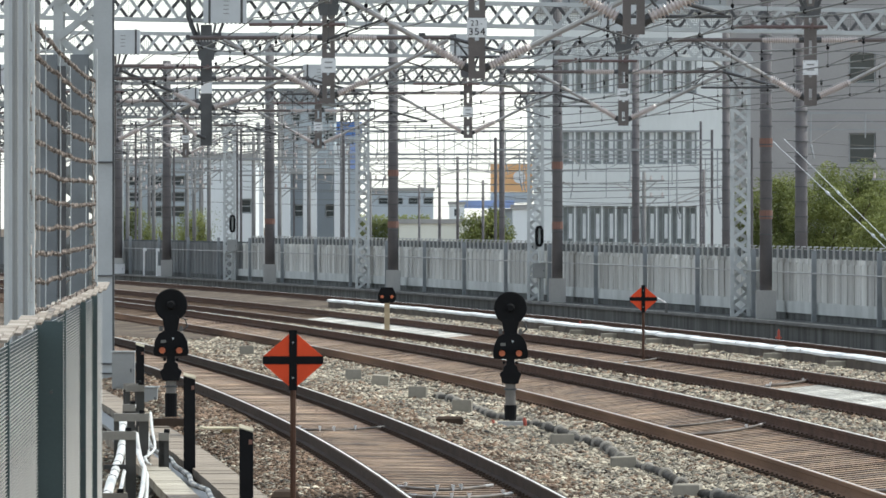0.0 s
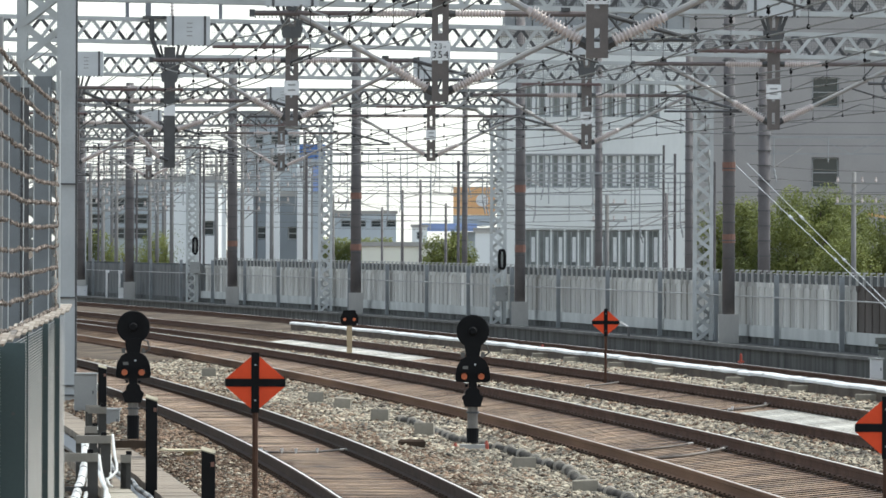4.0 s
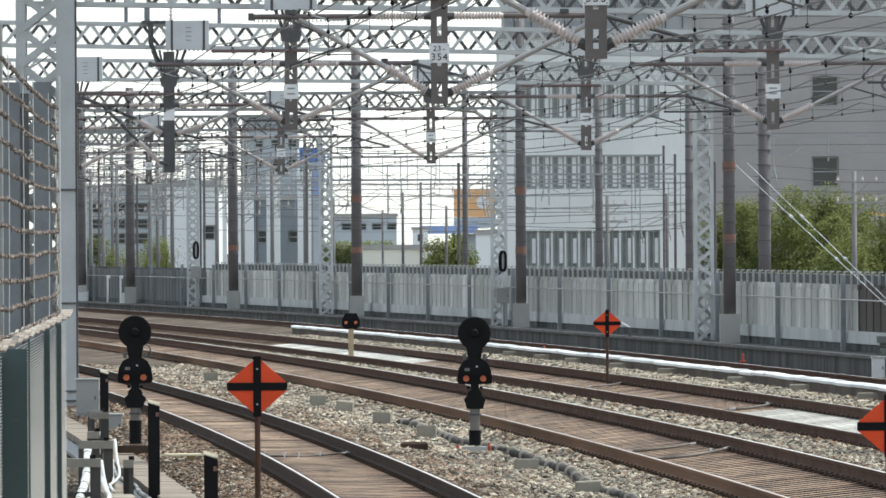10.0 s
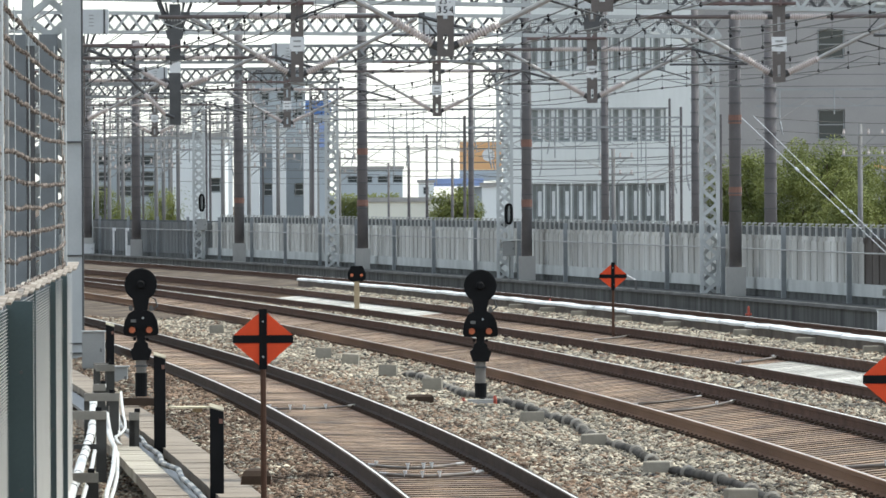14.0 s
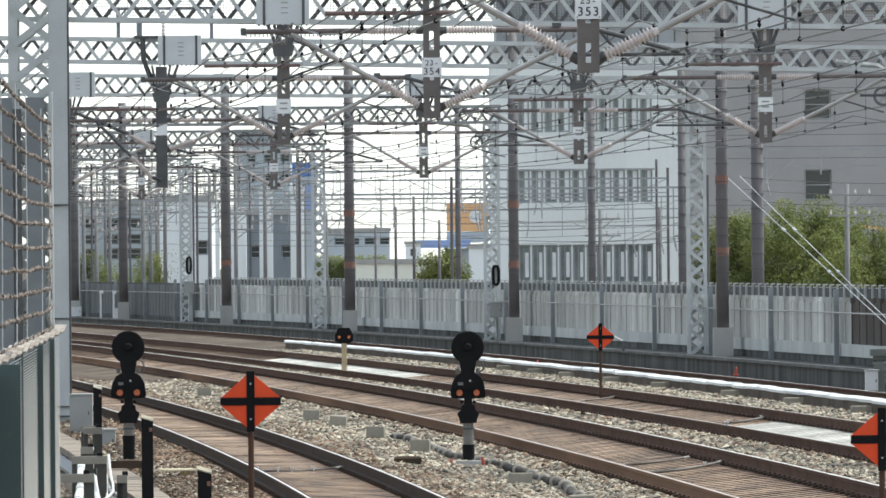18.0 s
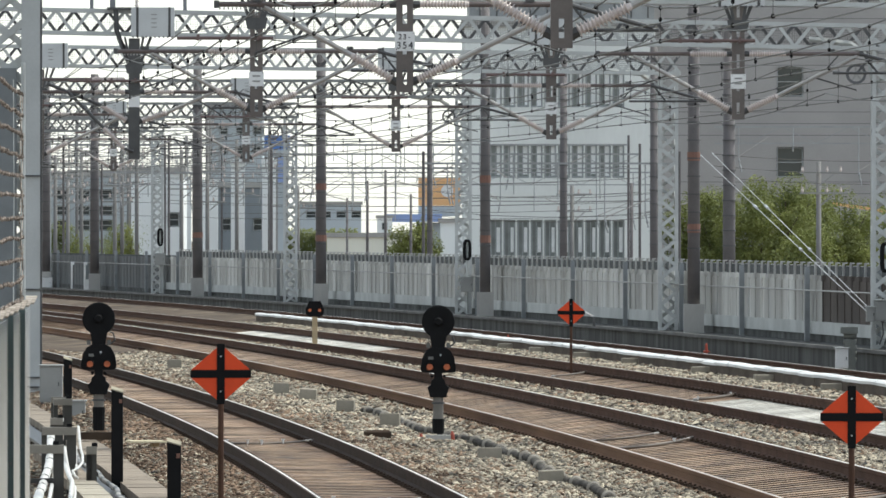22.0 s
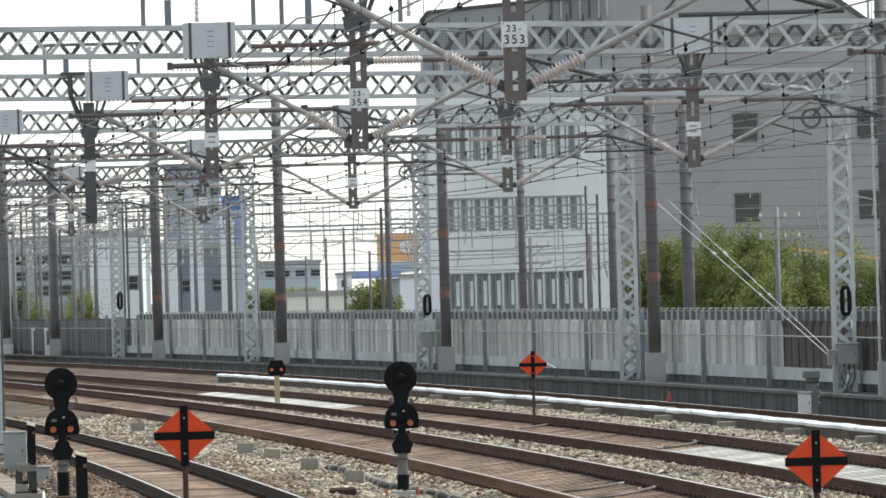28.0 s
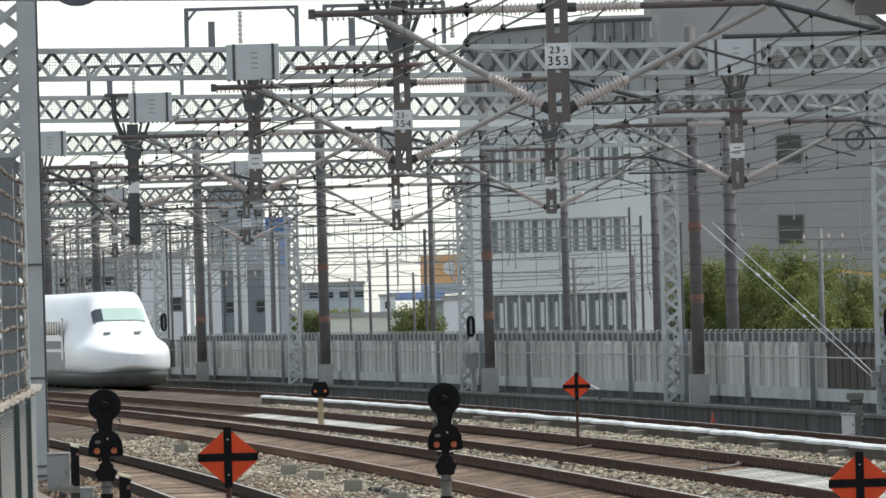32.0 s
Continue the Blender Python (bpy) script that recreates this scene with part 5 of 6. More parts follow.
def make_net():
    """A sagging rope net stretched above the fence."""
    y0, y1, z0 = 55.0, 78.5, 1.98
    net = thing("rope_net", fence_x(y0), y0, z0, label="rust stained sagging rope net stretched above the fence", category="net")

    def at(t, z):
        y = y0 + (y1 - y0) * t
        return Vector((fence_x(y) - fence_x(y0) + 0.03, y - y0, z))

    def rope(points, r, name, mat=ROPE):
        sh = Shape().line(points, r, 5)
        for a, b in zip(points, points[1:]):
            n = max(1, int((b - a).length / 0.06))
            for k in range(n):
                p = a.lerp(b, random.random())
                s = r * random.uniform(1.0, 2.7)
                o = Vector((random.uniform(-1, 1), random.uniform(-1, 1), random.uniform(-1, 1))) * r * 1.5
                sh.lathe(p + o - Vector((0, 0, s)), p + o + Vector((0, 0, s)), [(0, s * 0.3), (0.5, s * 0.8), (1, s * 0.2)], 5)
        part(name, sh, mat, net)

    for k in range(11):
        z = 0.05 + k * 0.176
        rope([at(t / 12, z - 0.022 * math.sin(math.pi * t / 12) + random.uniform(-0.014, 0.014)) for t in range(13)], 0.0058, "rope")
    for t in (0.16, 0.36, 0.52, 0.8):
        p = at(t, 0.02)
        part("upright_wire", Shape().line([p, p + Vector((0.004, 0.03, 0.9)), p + Vector((0, 0, 1.85))], 0.004, 4), GALV, net)
    for j, t in enumerate((-0.005, 0.006, 0.018, 0.034, 0.95, 0.985, 1.01)):
        rope([at(t + (0.006 + 0.008 * random.random()) * math.sin(k * 1.3 + j * 2), 0.0 + k * 0.1) for k in range(19)], 0.0042, "edge_rope", EDGE)
    for k in range(22):
        z = 0.03 + k * 0.085
        rope([at(-0.006, z), at(0.015, z + random.uniform(-0.03, 0.03)), at(0.034, z + random.uniform(-0.04, 0.04))], 0.0035, "edge_knot", EDGE)
    for t in (-0.005, 1.01):
        p = at(t, 0)
        part("net_post", Shape().tube(p, p + Vector((0, 0, 2.1)), 0.02, 8), GALV, net)
    for t in (0.2, 0.42, 0.55, 0.72):
        p = at(t, 0) + Vector((-0.35, 0, 0))
        part("back_post", Shape().tube(p - Vector((0, 0, 2.3)), p + Vector((0, 0, 2.4)), 0.022, 8), GREY_PAINT, net)


make_net()


def make_strip(name, d0, d1, y0, y1, step, z, mat, label, gap=0.014):
    """A row of slabs along the track."""
    ob = thing(name, *spot(d0, y0), label=label, category="walkway", kind="structure")
    y = y0
    while y < y1:
        t = line_turn(y)
        p = spot((d0 + d1) / 2, y)
        o = spot(d0, y0)
        part("slab", Shape().box(p[0] - o[0], y - y0 + step / 2, z + random.uniform(-0.004, 0.004), d1 - d0, step - gap, 0.1, t + random.uniform(-0.004, 0.004)), mat, ob)
        y += step
    return ob


RINGSTEEL = material("pale_hose_ring", (0.36, 0.33, 0.28), 0.8, 0.0, 0.4, 6.0)
SLAB = material("brownish_concrete_slab", (0.26, 0.22, 0.175), 0.9, 0.0, 0.25, 1.3, 0.4, 30, piece=0.12, space="World")
SUNLIT_SLAB = material("sunlit_concrete_lid", (0.38, 0.345, 0.28), 0.9, 0.0, 0.25, 1.5, 0.4, 30, piece=0.12, space="World")
trench = thing("cable_trench", *spot(-6.41, 70), label="dark narrow cable trench beside the slabs", category="cable trench", kind="structure")
part("lining", Shape().strip([[(line_x(y) - line_x(70) + a, y - 70, b) for a, b in ((0.03, -0.34), (0.29, -0.34), (0.29, -0.3), (0.03, -0.3))] for y in range(70, 151, 4)]), RUBBER, trench)
make_strip("slab_walkway", -6.1, -5.68, 70, 150, 0.62, -0.26, SLAB, "row of brownish concrete trough lids beside the track")
make_strip("grey_lid_walkway", -6.72, -6.41, 70, 90.5, 0.55, -0.22, SLAB, "narrow row of grey concrete trough lids")
# this stretch of lids is coloured cream for the sunlight on it
make_strip("pale_walkway", -6.72, -6.41, 90.7, 101, 0.55, -0.22, SUNLIT_SLAB, "short row of concrete lids painted cream as sunlit")
make_strip("dim_lid_walkway", -6.72, -6.41, 101.2, 116, 0.55, -0.22, SLAB, "grey brown concrete trough lids between the cables")


TOP_CREAM = material("dusty_sawn_top", (0.34, 0.31, 0.23), 0.85, 0.0, 0.3, 6.0)


def make_square_post(x, y, top):
    p = thing("square_post", x, y, -0.3, label="black square marker post with a slanted pale top", category="post", group="black posts beside the track")
    h = top + 0.3
    tops = [(-0.065, -0.065, h + 0.01), (0.065, -0.065, h - 0.03), (0.065, 0.065, h), (-0.065, 0.065, h + 0.04)]      # sawn at a slant
    sides = [(0, 1, 5, 4), (1, 2, 6, 5), (2, 3, 7, 6), (3, 0, 4, 7)]
    part("shaft", Shape().add([(a, b, 0) for a, b, _ in tops] + tops, [(0, 3, 2, 1)] + sides + [(4, 5, 6, 7)]), BLACK, p)
    part("top", Shape().add([(a * 1.04, b * 1.04, c) for a, b, c in tops] + [(a * 1.04, b * 1.04, c + 0.012) for a, b, c in tops], [(0, 3, 2, 1)] + sides + [(4, 5, 6, 7)]), TOP_CREAM, p, "pale sawn top")
    part("reflector", Shape().box(0.04, -0.069, h - 0.12, 0.034, 0.008, 0.045), BANDS, p, "small dull orange reflector")



for x, y, top in ((-1.87, 86, 0.6), (-2.86, 102, 0.82), (-4.79, 143, 0.6)):
    make_square_post(x, y, top)


def make_hose(name, points, r, mat, label, ribs=0.0, bands=False):
    pts = [Vector(p) for p in points]
    ob = thing(name, *pts[0], label=label, category="cable")
    off = Vector(pts[0])
    sh = Shape().line([p - off for p in pts], r, 8)
    part("sheath", sh, mat, ob, "", True)
    for a, b in zip(pts, pts[1:]):
        d = b - a
        if ribs:
            n = max(1, int(d.length / ribs))
            for k in range(n):
                p = a + d * ((k + 0.5) / n)
                u = d.normalized() * 0.03
                part("ring", Shape().lathe(p - u - off, p + u - off, [(0, r * 1.05), (0.25, r * 1.6), (0.7, r * 1.7), (1, r * 1.25)], 12), RINGSTEEL, ob, "pale hose ring")
                # added black sleeve paints the shadow behind each ring
                part("ring_shadow", Shape().lathe(p - u * 6 - off, p - u - off, [(0, r * 1.02), (0.5, r * 1.2), (1, r * 1.45)], 12), BLACK, ob, "black sleeve painting the ring's shadow")
        if bands:
            n = max(1, int(d.length / 1.1))
            for k in range(n):
                p = a + d * ((k + 0.5) / n)
                u = d.normalized() * 0.4
                part("band", Shape().tube(p - u - off, p + u - off, r * 1.06, 8), CONCRETE, ob)
    return ob


SILVER = material("silver_cable_sheath", (0.62, 0.6, 0.55), 0.4, 0.3, 0.25, 3.0)
make_hose("banded_black_cable", [spot(-6.25 + 0.04 * math.sin(y * 0.9), y, -0.2 + 0.02 * math.sin(y * 0.5)) for y in range(72, 118, 3)], 0.03, RUBBER, "black cable with pale bands beside the slabs", bands=True)
# cables that run beside the fence, from stand to stand
CABLE_RUNS = ((0.05, True, ((-4.1, 116, 0.06), (-3.8, 107, 0.04), (-3.64, 102.5, 0.0), (-3.5, 97, -0.04), (-3.36, 91.7, -0.04), (-3.13, 82.9, -0.06), (-2.95, 76, -0.06))),
              (0.022, False, ((-3.6, 103, -0.1), (-3.33, 94.3, -0.06), (-3.15, 88, -0.07), (-3.01, 82.9, -0.06), (-2.8, 75, -0.06))),
              (0.024, False, ((-3.45, 101.3, 0.2), (-3.4, 100.6, 0.02), (-3.15, 95.4, -0.02), (-2.94, 88.4, -0.05), (-2.81, 82.9, -0.07), (-2.62, 76, -0.08))),
              (0.02, False, ((-3.42, 101.0, 0.2), (-3.36, 100.4, -0.02), (-3.11, 95, -0.08), (-2.9, 88.4, -0.11), (-2.77, 82.9, -0.13), (-2.58, 76, -0.13))),
              (0.026, False, ((-4.25, 126, 0.2), (-4.18, 124, 0.05), (-4.22, 121, 0.1), (-4.1, 117.5, 0.12), (-4.06, 116, 0.0))),
              (0.016, False, ((-3.62, 112, 0.2), (-3.5, 109, 0.03), (-3.38, 106, 0.0), (-3.29, 103.3, -0.02), (-3.33, 101, -0.06), (-3.22, 99.4, -0.1))),
              (0.014, False, ((-3.7, 112, 0.18), (-3.55, 109, 0.0), (-3.46, 106, -0.04), (-3.36, 103.3, -0.08), (-3.38, 101, -0.12))),
              (0.018, False, ((-3.86, 101, -0.1), (-3.62, 94.3, -0.12), (-3.42, 88, -0.12), (-3.27, 82.9, -0.12), (-3.05, 75, -0.12))))
for r, banded, pts in CABLE_RUNS:
    fine = [(a[0] + (b[0] - a[0]) * t, a[1] + (b[1] - a[1]) * t, a[2] + (b[2] - a[2]) * t - 0.02 * math.sin(math.pi * t)) for a, b in zip(pts, pts[1:]) for t in (0, 0.25, 0.5, 0.75)] + [pts[-1]]
    ob = make_hose("silver_cable", fine, r, SILVER, "bright silver cable bundle with black bands" if banded else "bright silver sheathed cable between the stands")
    for k in range(0, len(fine) - 1, 2) if banded else ():
        a, b = Vector(fine[k]) - Vector(fine[0]), Vector(fine[k + 1]) - Vector(fine[0])
        u = (b - a).normalized() * 0.035
        part("band", Shape().tube(a - u, a + u, r * 1.08, 8), BLACK, ob, "black band")


STAND = material("weathered_stand_paint", (0.06, 0.057, 0.05), 0.7, 0.1, 0.35, 3.0)


BEAMTOP = material("dusty_beam_paint", (0.24, 0.22, 0.185), 0.7, 0.1, 0.3, 3.0)


def make_cable_stand(d, y, h, w):
    s = thing("cable_stand", *spot(d, y, -0.4), turn=math.degrees(line_turn(y)), label="grey steel cable stand with a flat cross beam", category="cable stand", group="cable stands along the fence")
    for k, u in ((-1, 0.06), (1, 0.11)):
        part("leg", Shape().box(k * (w / 2 - u / 2), 0, h / 2, u, 0.1, h), STAND, s)
    part("cross_beam", Shape().box(0, -0.03, h - 0.04, w, 0.14, 0.09), BEAMTOP, s, "dusty pale cross beam")
    part("lower_beam", Shape().box(0.03, 0.02, h * 0.5, w * 0.8, 0.1, 0.05), STAND, s)
    part("clamp", Shape().box(w * 0.3, -0.03, h + 0.02, 0.06, 0.1, 0.05), BLACK, s)


for x, y, ztop, w in ((-4.17, 122.4, 0.3, 0.25), (-3.6, 104.4, 0.3, 0.4), (-3.46, 95.7, 0.3, 0.42), (-4.39, 128, 0.22, 0.272), (-3.1, 84, 0.0, 0.34), (-4.03, 116, 0.17, 0.16), (-3.12, 101, 0.16, 0.113)):
    make_cable_stand(x - line_x(y), y, ztop + 0.45, w)


def make_cabinet(x, y, z, w, h, dep=0.3, label="pale grey steel equipment box", legs=0.0, mat=None):
    c = thing("equipment_box", x, y, z, label=label, category="equipment box", group="trackside boxes")
    mat = mat or GREY_PAINT
    part("case", Shape().box(0, 0, h / 2 + legs, w, dep, h), mat, c)
    part("lid", Shape().box(0, -0.01, h + legs + 0.012, w + 0.05, dep + 0.06, 0.02), GALV, c)
    part("door", Shape().box(0, -dep / 2 - 0.008, h / 2 + legs, w * 0.88, 0.012, h * 0.88), mat, c)
    part("latch", Shape().box(w * 0.34, -dep / 2 - 0.02, h / 2 + legs, 0.02, 0.02, 0.06), DARK_STEEL, c)
    if legs:
        for k in (-1, 1):
            part("leg", Shape().box(k * (w / 2 - 0.04), 0, legs / 2, 0.05, 0.05, legs), DARK_STEEL, c)
    return c


make_cabinet(-5.3, 150, -0.76, 0.375, 0.6, label="pale grey box beside the lattice mast", legs=0.55)
make_cabinet(-4.53, 140, -0.35, 0.22, 0.34, label="narrow grey box among the cable stands")


# ---- small things along the tracks ----
BLOCK = Shape()
BLOCK.strip([[(sx * w, sy * w * 0.8, z) for sx, sy in ((-1, -1), (1, -1), (1, 1), (-1, 1))] for w, z in ((0.14, -0.25), (0.137, 0.028), (0.128, 0.04))])
BIG_BLOCK = Shape().strip([[(sx * w * 1.6, sy * w, z) for sx, sy in ((-1, -1), (1, -1), (1, 1), (-1, 1))] for w, z in ((0.12, -0.15), (0.116, 0.115), (0.108, 0.127))]).mesh("duct_support_block")
BLOCK = BLOCK.mesh("concrete_marker_block")
BLOCK_STONE = material("weathered_marker_block", (0.31, 0.28, 0.225), 0.9, 0.0, 0.25, 4.0, 0.15, 40, piece=0.15)
BLOCK.materials.append(BLOCK_STONE)
BIG_BLOCK.materials.append(BLOCK_STONE)
# pale mottling stands in for the sheen on top of the hose
HOSE = material("sheen_mottled_black_hose", (0.012, 0.011, 0.01), 0.85, 0.0, 0.5, 3.5, tint=(0.09, 0.08, 0.066), space="World")


def make_block(x, y, z):
    ob = new("concrete_marker_block", BLOCK)
    ob.matrix_basis = pose(x, y, z, random.uniform(-4, 4), random.uniform(-4, 4), random.uniform(-12, 12))
    tagged(ob, "small pale concrete block set in the ballast", "concrete block", "marker blocks in the ballast")


for x, y in ((-4.05, 186.2), (-1.56, 157.2), (-1.04, 151.2), (-0.39, 141.0), (0.28, 130.5), (1.48, 112.4), (2.03, 101.8), (2.47, 91.2), (2.99, 82.5)):
    make_block(x, y + 0.1, -0.115 if y < 125 else -0.05)
for y in (208.5, 202.0, 195.7, 187.2, 178.6, 167.1, 157.7, 148.5, 139.6):
    ob = new("duct_support_block", BIG_BLOCK)
    ob.matrix_basis = pose(run_x(y) + 7.2, y, 0.0, 0, 0, math.degrees(rail_turn(1, y)) + random.uniform(-4, 4))
    tagged(ob, "pale concrete block beside the white cable duct", "concrete block", "blocks along the cable duct")


def make_stake(x, y, z, h):
    s = thing("red_stake", x, y, z, label="short red orange stake standing in the ballast", category="marker stake", group="red stakes")
    part("shaft", Shape().lathe((0, 0, -0.05), (0, 0, h), [(0, 0.035), (0.8, 0.03), (1, 0.015)], 8), REDMARK, s)
    part("base", Shape().box(0, 0, 0.01, 0.14, 0.14, 0.04), REDMARK, s)


for x, y, z, h in ((3.11, 205, 0.01, 0.28), (7.61, 205, -0.1, 0.2), (1.1, 122, -0.28, 0.2), (0.68, 122.4, -0.28, 0.16)):
    make_stake(x, y, z, h)

HOSE_RUNS = (((-0.13, 141.0), (0.06, 139.6), (0.26, 136.0), (0.49, 132.3), (0.69, 127.0), (0.95, 124.6), (1.16, 122.8), (1.34, 121.6), (1.45, 118.6), (1.6, 116.8), (1.73, 114.3), (1.85, 112.4), (1.96, 110.4), (2.02, 106.2), (2.2, 101.9), (2.37, 99.4), (2.45, 96.1), (2.53, 93.0)),
             ((2.61, 91.2), (2.87, 89.3), (3.12, 86.8), (3.25, 83.7), (3.3, 81.5), (3.34, 78.5)))
for run in HOSE_RUNS:
    make_hose("corrugated_hose", [(x, y, bed_z(x - run_x(y)) + 0.045 + 0.02 * math.sin(k * 1.7)) for k, (x, y) in enumerate(run)], 0.05, HOSE, "dark grey ringed cable hose on the ballast, sheen mottled in", ribs=1.7)


BOND = material("dusty_brown_cable", (0.17, 0.145, 0.12), 0.6, 0.0, 0.4, 4.0)


def make_bond(i, y, a, b, bow, lift, r=0.021, clamps=()):
    """A jumper cable across track i from a to b metres beside its left rail, sagging towards the station; clamps: shares of the way."""
    _, _, base, cant = TRACKS[i]
    words = "brown jumper cable with small white clamps across the track" if clamps else "dusty brown jumper cable lying across the track"
    ob = thing("jumper_cable", rail_x(i, y), y, base - 0.13, label=words, category="cable", group="jumper cables")
    pts = [Vector((a + (b - a) * k / 12, lift * (k / 12) ** 3 - bow * math.sin(math.pi * k / 12), cant * (a + (b - a) * k / 12) / GAUGE + 0.01)) for k in range(13)]
    part("sheath", Shape().line(pts, r, 8), BOND, ob, "", True)
    for u0, u1 in ((0, 1), (11, 12)):
        part("cable_end", Shape().tube(pts[u0], pts[u1], r * 1.12, 8), PALE_PIPE, ob, "pale cable end")
    for t in clamps:
        p = pts[round(t * 12)]
        part("clamp", Shape().lathe((p.x, p.y - 0.02, p.z - 0.012), (p.x, p.y - 0.02, p.z + 0.05), [(0, 0.01), (0.5, 0.014), (1, 0.024)], 7), WHITE, ob, "white clamp")


for bond in ((0, 118.0, 0.2, 1.3, 0.6, 1.2, 0.013, (0.0, 0.25, 0.4, 0.7)), (0, 92.8, 0.2, 1.17, 1.3, 0.1, 0.017, (0.05, 0.4, 0.55, 0.7)), (0, 89.8, 0.18, 1.2, 1.0, 0.2, 0.019, (0.25, 0.4, 0.55, 0.9)),
             (1, 116.9, 0.3, 1.2, 0.3, 0.6, 0.014), (1, 112.9, 0.2, 1.3, 0.5, 1.6, 0.018, (0.75,)), (1, 89.5, 0.2, 1.3, 0.6, 0.6, 0.022, (0.4,)), (2, 146.0, 0.55, 1.4, 0.2, 2.6, 0.022, (0.05, 0.75)), (2, 169.5, 0.6, 1.4, 0.2, 2.6, 0.018)):
    make_bond(*bond)


def make_low_box(x, y, z, w, label, low=1.0):
    b = thing("trackside_lump", x, y, z, label=label, category="track fitting", group="track fittings")
    part("case", Shape().strip([[(sx * a, sy * 0.15 * a / w * 2, zz) for sx, sy in ((-1, -1), (1, -1), (1, 1), (-1, 1))] for a, zz in ((w * 0.5, -0.1), (w * 0.52, -0.02), (w * 0.42, 0.03 * low), (w * 0.2, 0.05 * low))]), CLIP, b)
    for k in (-1, 1):
        part("foot", Shape().lathe((k * w * 0.38, -0.1, -0.1), (k * w * 0.38, -0.1, 0.01), [(0, 0.05), (0.6, 0.04), (1, 0.02)], 7), RUST, b)


make_low_box(-1.46, 84, 0.04, 0.26, "dark cast iron fitting lying in the ballast")
make_low_box(0.09, 122, -0.07, 0.36, "rusty brown fitting lying in the ballast", 0.2)
PLANK = material("bleached_timber", (0.62, 0.55, 0.38), 0.85, 0.0, 0.3, 4.0)
SLEEPER_END = thing("timber_plank", -2.87, 116, -0.08, 14, "short pale plank lying on the ballast", "plank")
part("board", Shape().box(0, 0, 0, 0.46, 0.5, 0.022), PLANK, SLEEPER_END, "bleached board")
part("cleat", Shape().box(0.1, 0, -0.04, 0.08, 0.2, 0.05), TIMBER, SLEEPER_END)


# ---- equipment at the right-hand legs ----
def make_loop(x, y, z0, z1, w):
    l_ = thing("cable_loop", x, y, z0, label="dark coiled cable loop hung on the mast", category="cable", group="cable loops on masts")
    h = z1 - z0
    pts = [Vector((w / 2 * math.copysign(abs(math.cos(a)) ** 0.5, math.cos(a)), 0, h / 2 + h / 2 * math.copysign(abs(math.sin(a)) ** 0.6, math.sin(a)))) for a in [math.tau * k / 20 for k in range(21)]]
    part("coil", Shape().line(pts, 0.05, 6), BLACK, l_)
    part("hook", Shape().box(0, 0.1, h, 0.05, 0.25, 0.06), GALV, l_)
    if y > 250:
        part("standpipe", Shape().tube((0, 0.1, -z0 - 0.5), (0, 0.1, h), 0.04, 8), GALV, l_)


YM = 194.3
make_loop(11.07, YM, 1.78, 2.36, 0.16)
make_cabinet(11.06, YM, 0.71, 0.485, 0.436, label="grey junction box on the lattice mast")
make_cabinet(10.74, YM, 0.69, 0.182, 0.315, label="narrow grey box on the lattice mast")
for k in range(3):
    x = 10.99 + 0.1 * k
    make_hose("mast_cable", [(x, YM, 0.71), (x + 0.03, YM - 0.05, 0.44), (x - 0.05, YM, 0.2)], 0.013, RUBBER, "black cable below the junction box")
make_cabinet(9.9, 190, -0.35, 0.261, 0.42, label="white box on the kerb by the wall", legs=0.1, mat=WHITE)
MACHINE = material("green_grey_machine_paint", (0.18, 0.19, 0.172), 0.6, 0.1, 0.3, 3.0)
m = thing("point_machine", 10.18, 192, -0.4, label="grey ribbed trackside machine on a stand", category="machine")
part("column", Shape().box(0, 0, 0.35, 0.22, 0.22, 0.75), MACHINE, m)
for k in range(5):
    part("rib", Shape().lathe((-0.14, 0, 0.3 + k * 0.13), (0.14, 0, 0.3 + k * 0.13), [(0, 0.05), (0.5, 0.07), (1, 0.05)], 8), MACHINE, m)
part("head", Shape().box(-0.02, 0, 0.93, 0.36, 0.25, 0.14), MACHINE, m)
make_loop(2.95, 277, 1.79, 2.36, 0.17)
make_cabinet(2.95, 277, 0.79, 0.381, 0.45, label="grey junction box on the far mast")
make_loop(-8.64, 371, 2.09, 2.74, 0.17)
make_cabinet(-8.65, 371, 1.28, 0.417, 0.464, label="grey box on the far mast")


# ---- stays and round pulleys ----
def make_stay(a, b, name="stay_wire", label="bright thin stay wire"):
    a, b = Vector(a), Vector(b)
    s = thing(name, *a, label=label, category="wire", group="stay wires")
    part("strand", Shape().tube((0, 0, 0), b - a, 0.009, 6), GALV, s)
    for t in (0.35, 0.62):
        p = (b - a) * t
        part("turnbuckle", Shape().tube(p * 0.985, p * 1.015, 0.035, 6), GALV, s)


for dx in (0, 1):
    make_stay((10.66 + 0.12 * dx, YM, 0.91), (8.37 + 0.35 * dx, 231, 4.64))


COVER_BROWN = material("dark_brown_cover", (0.075, 0.062, 0.055), 0.7, 0.0, 0.3, 3.0)


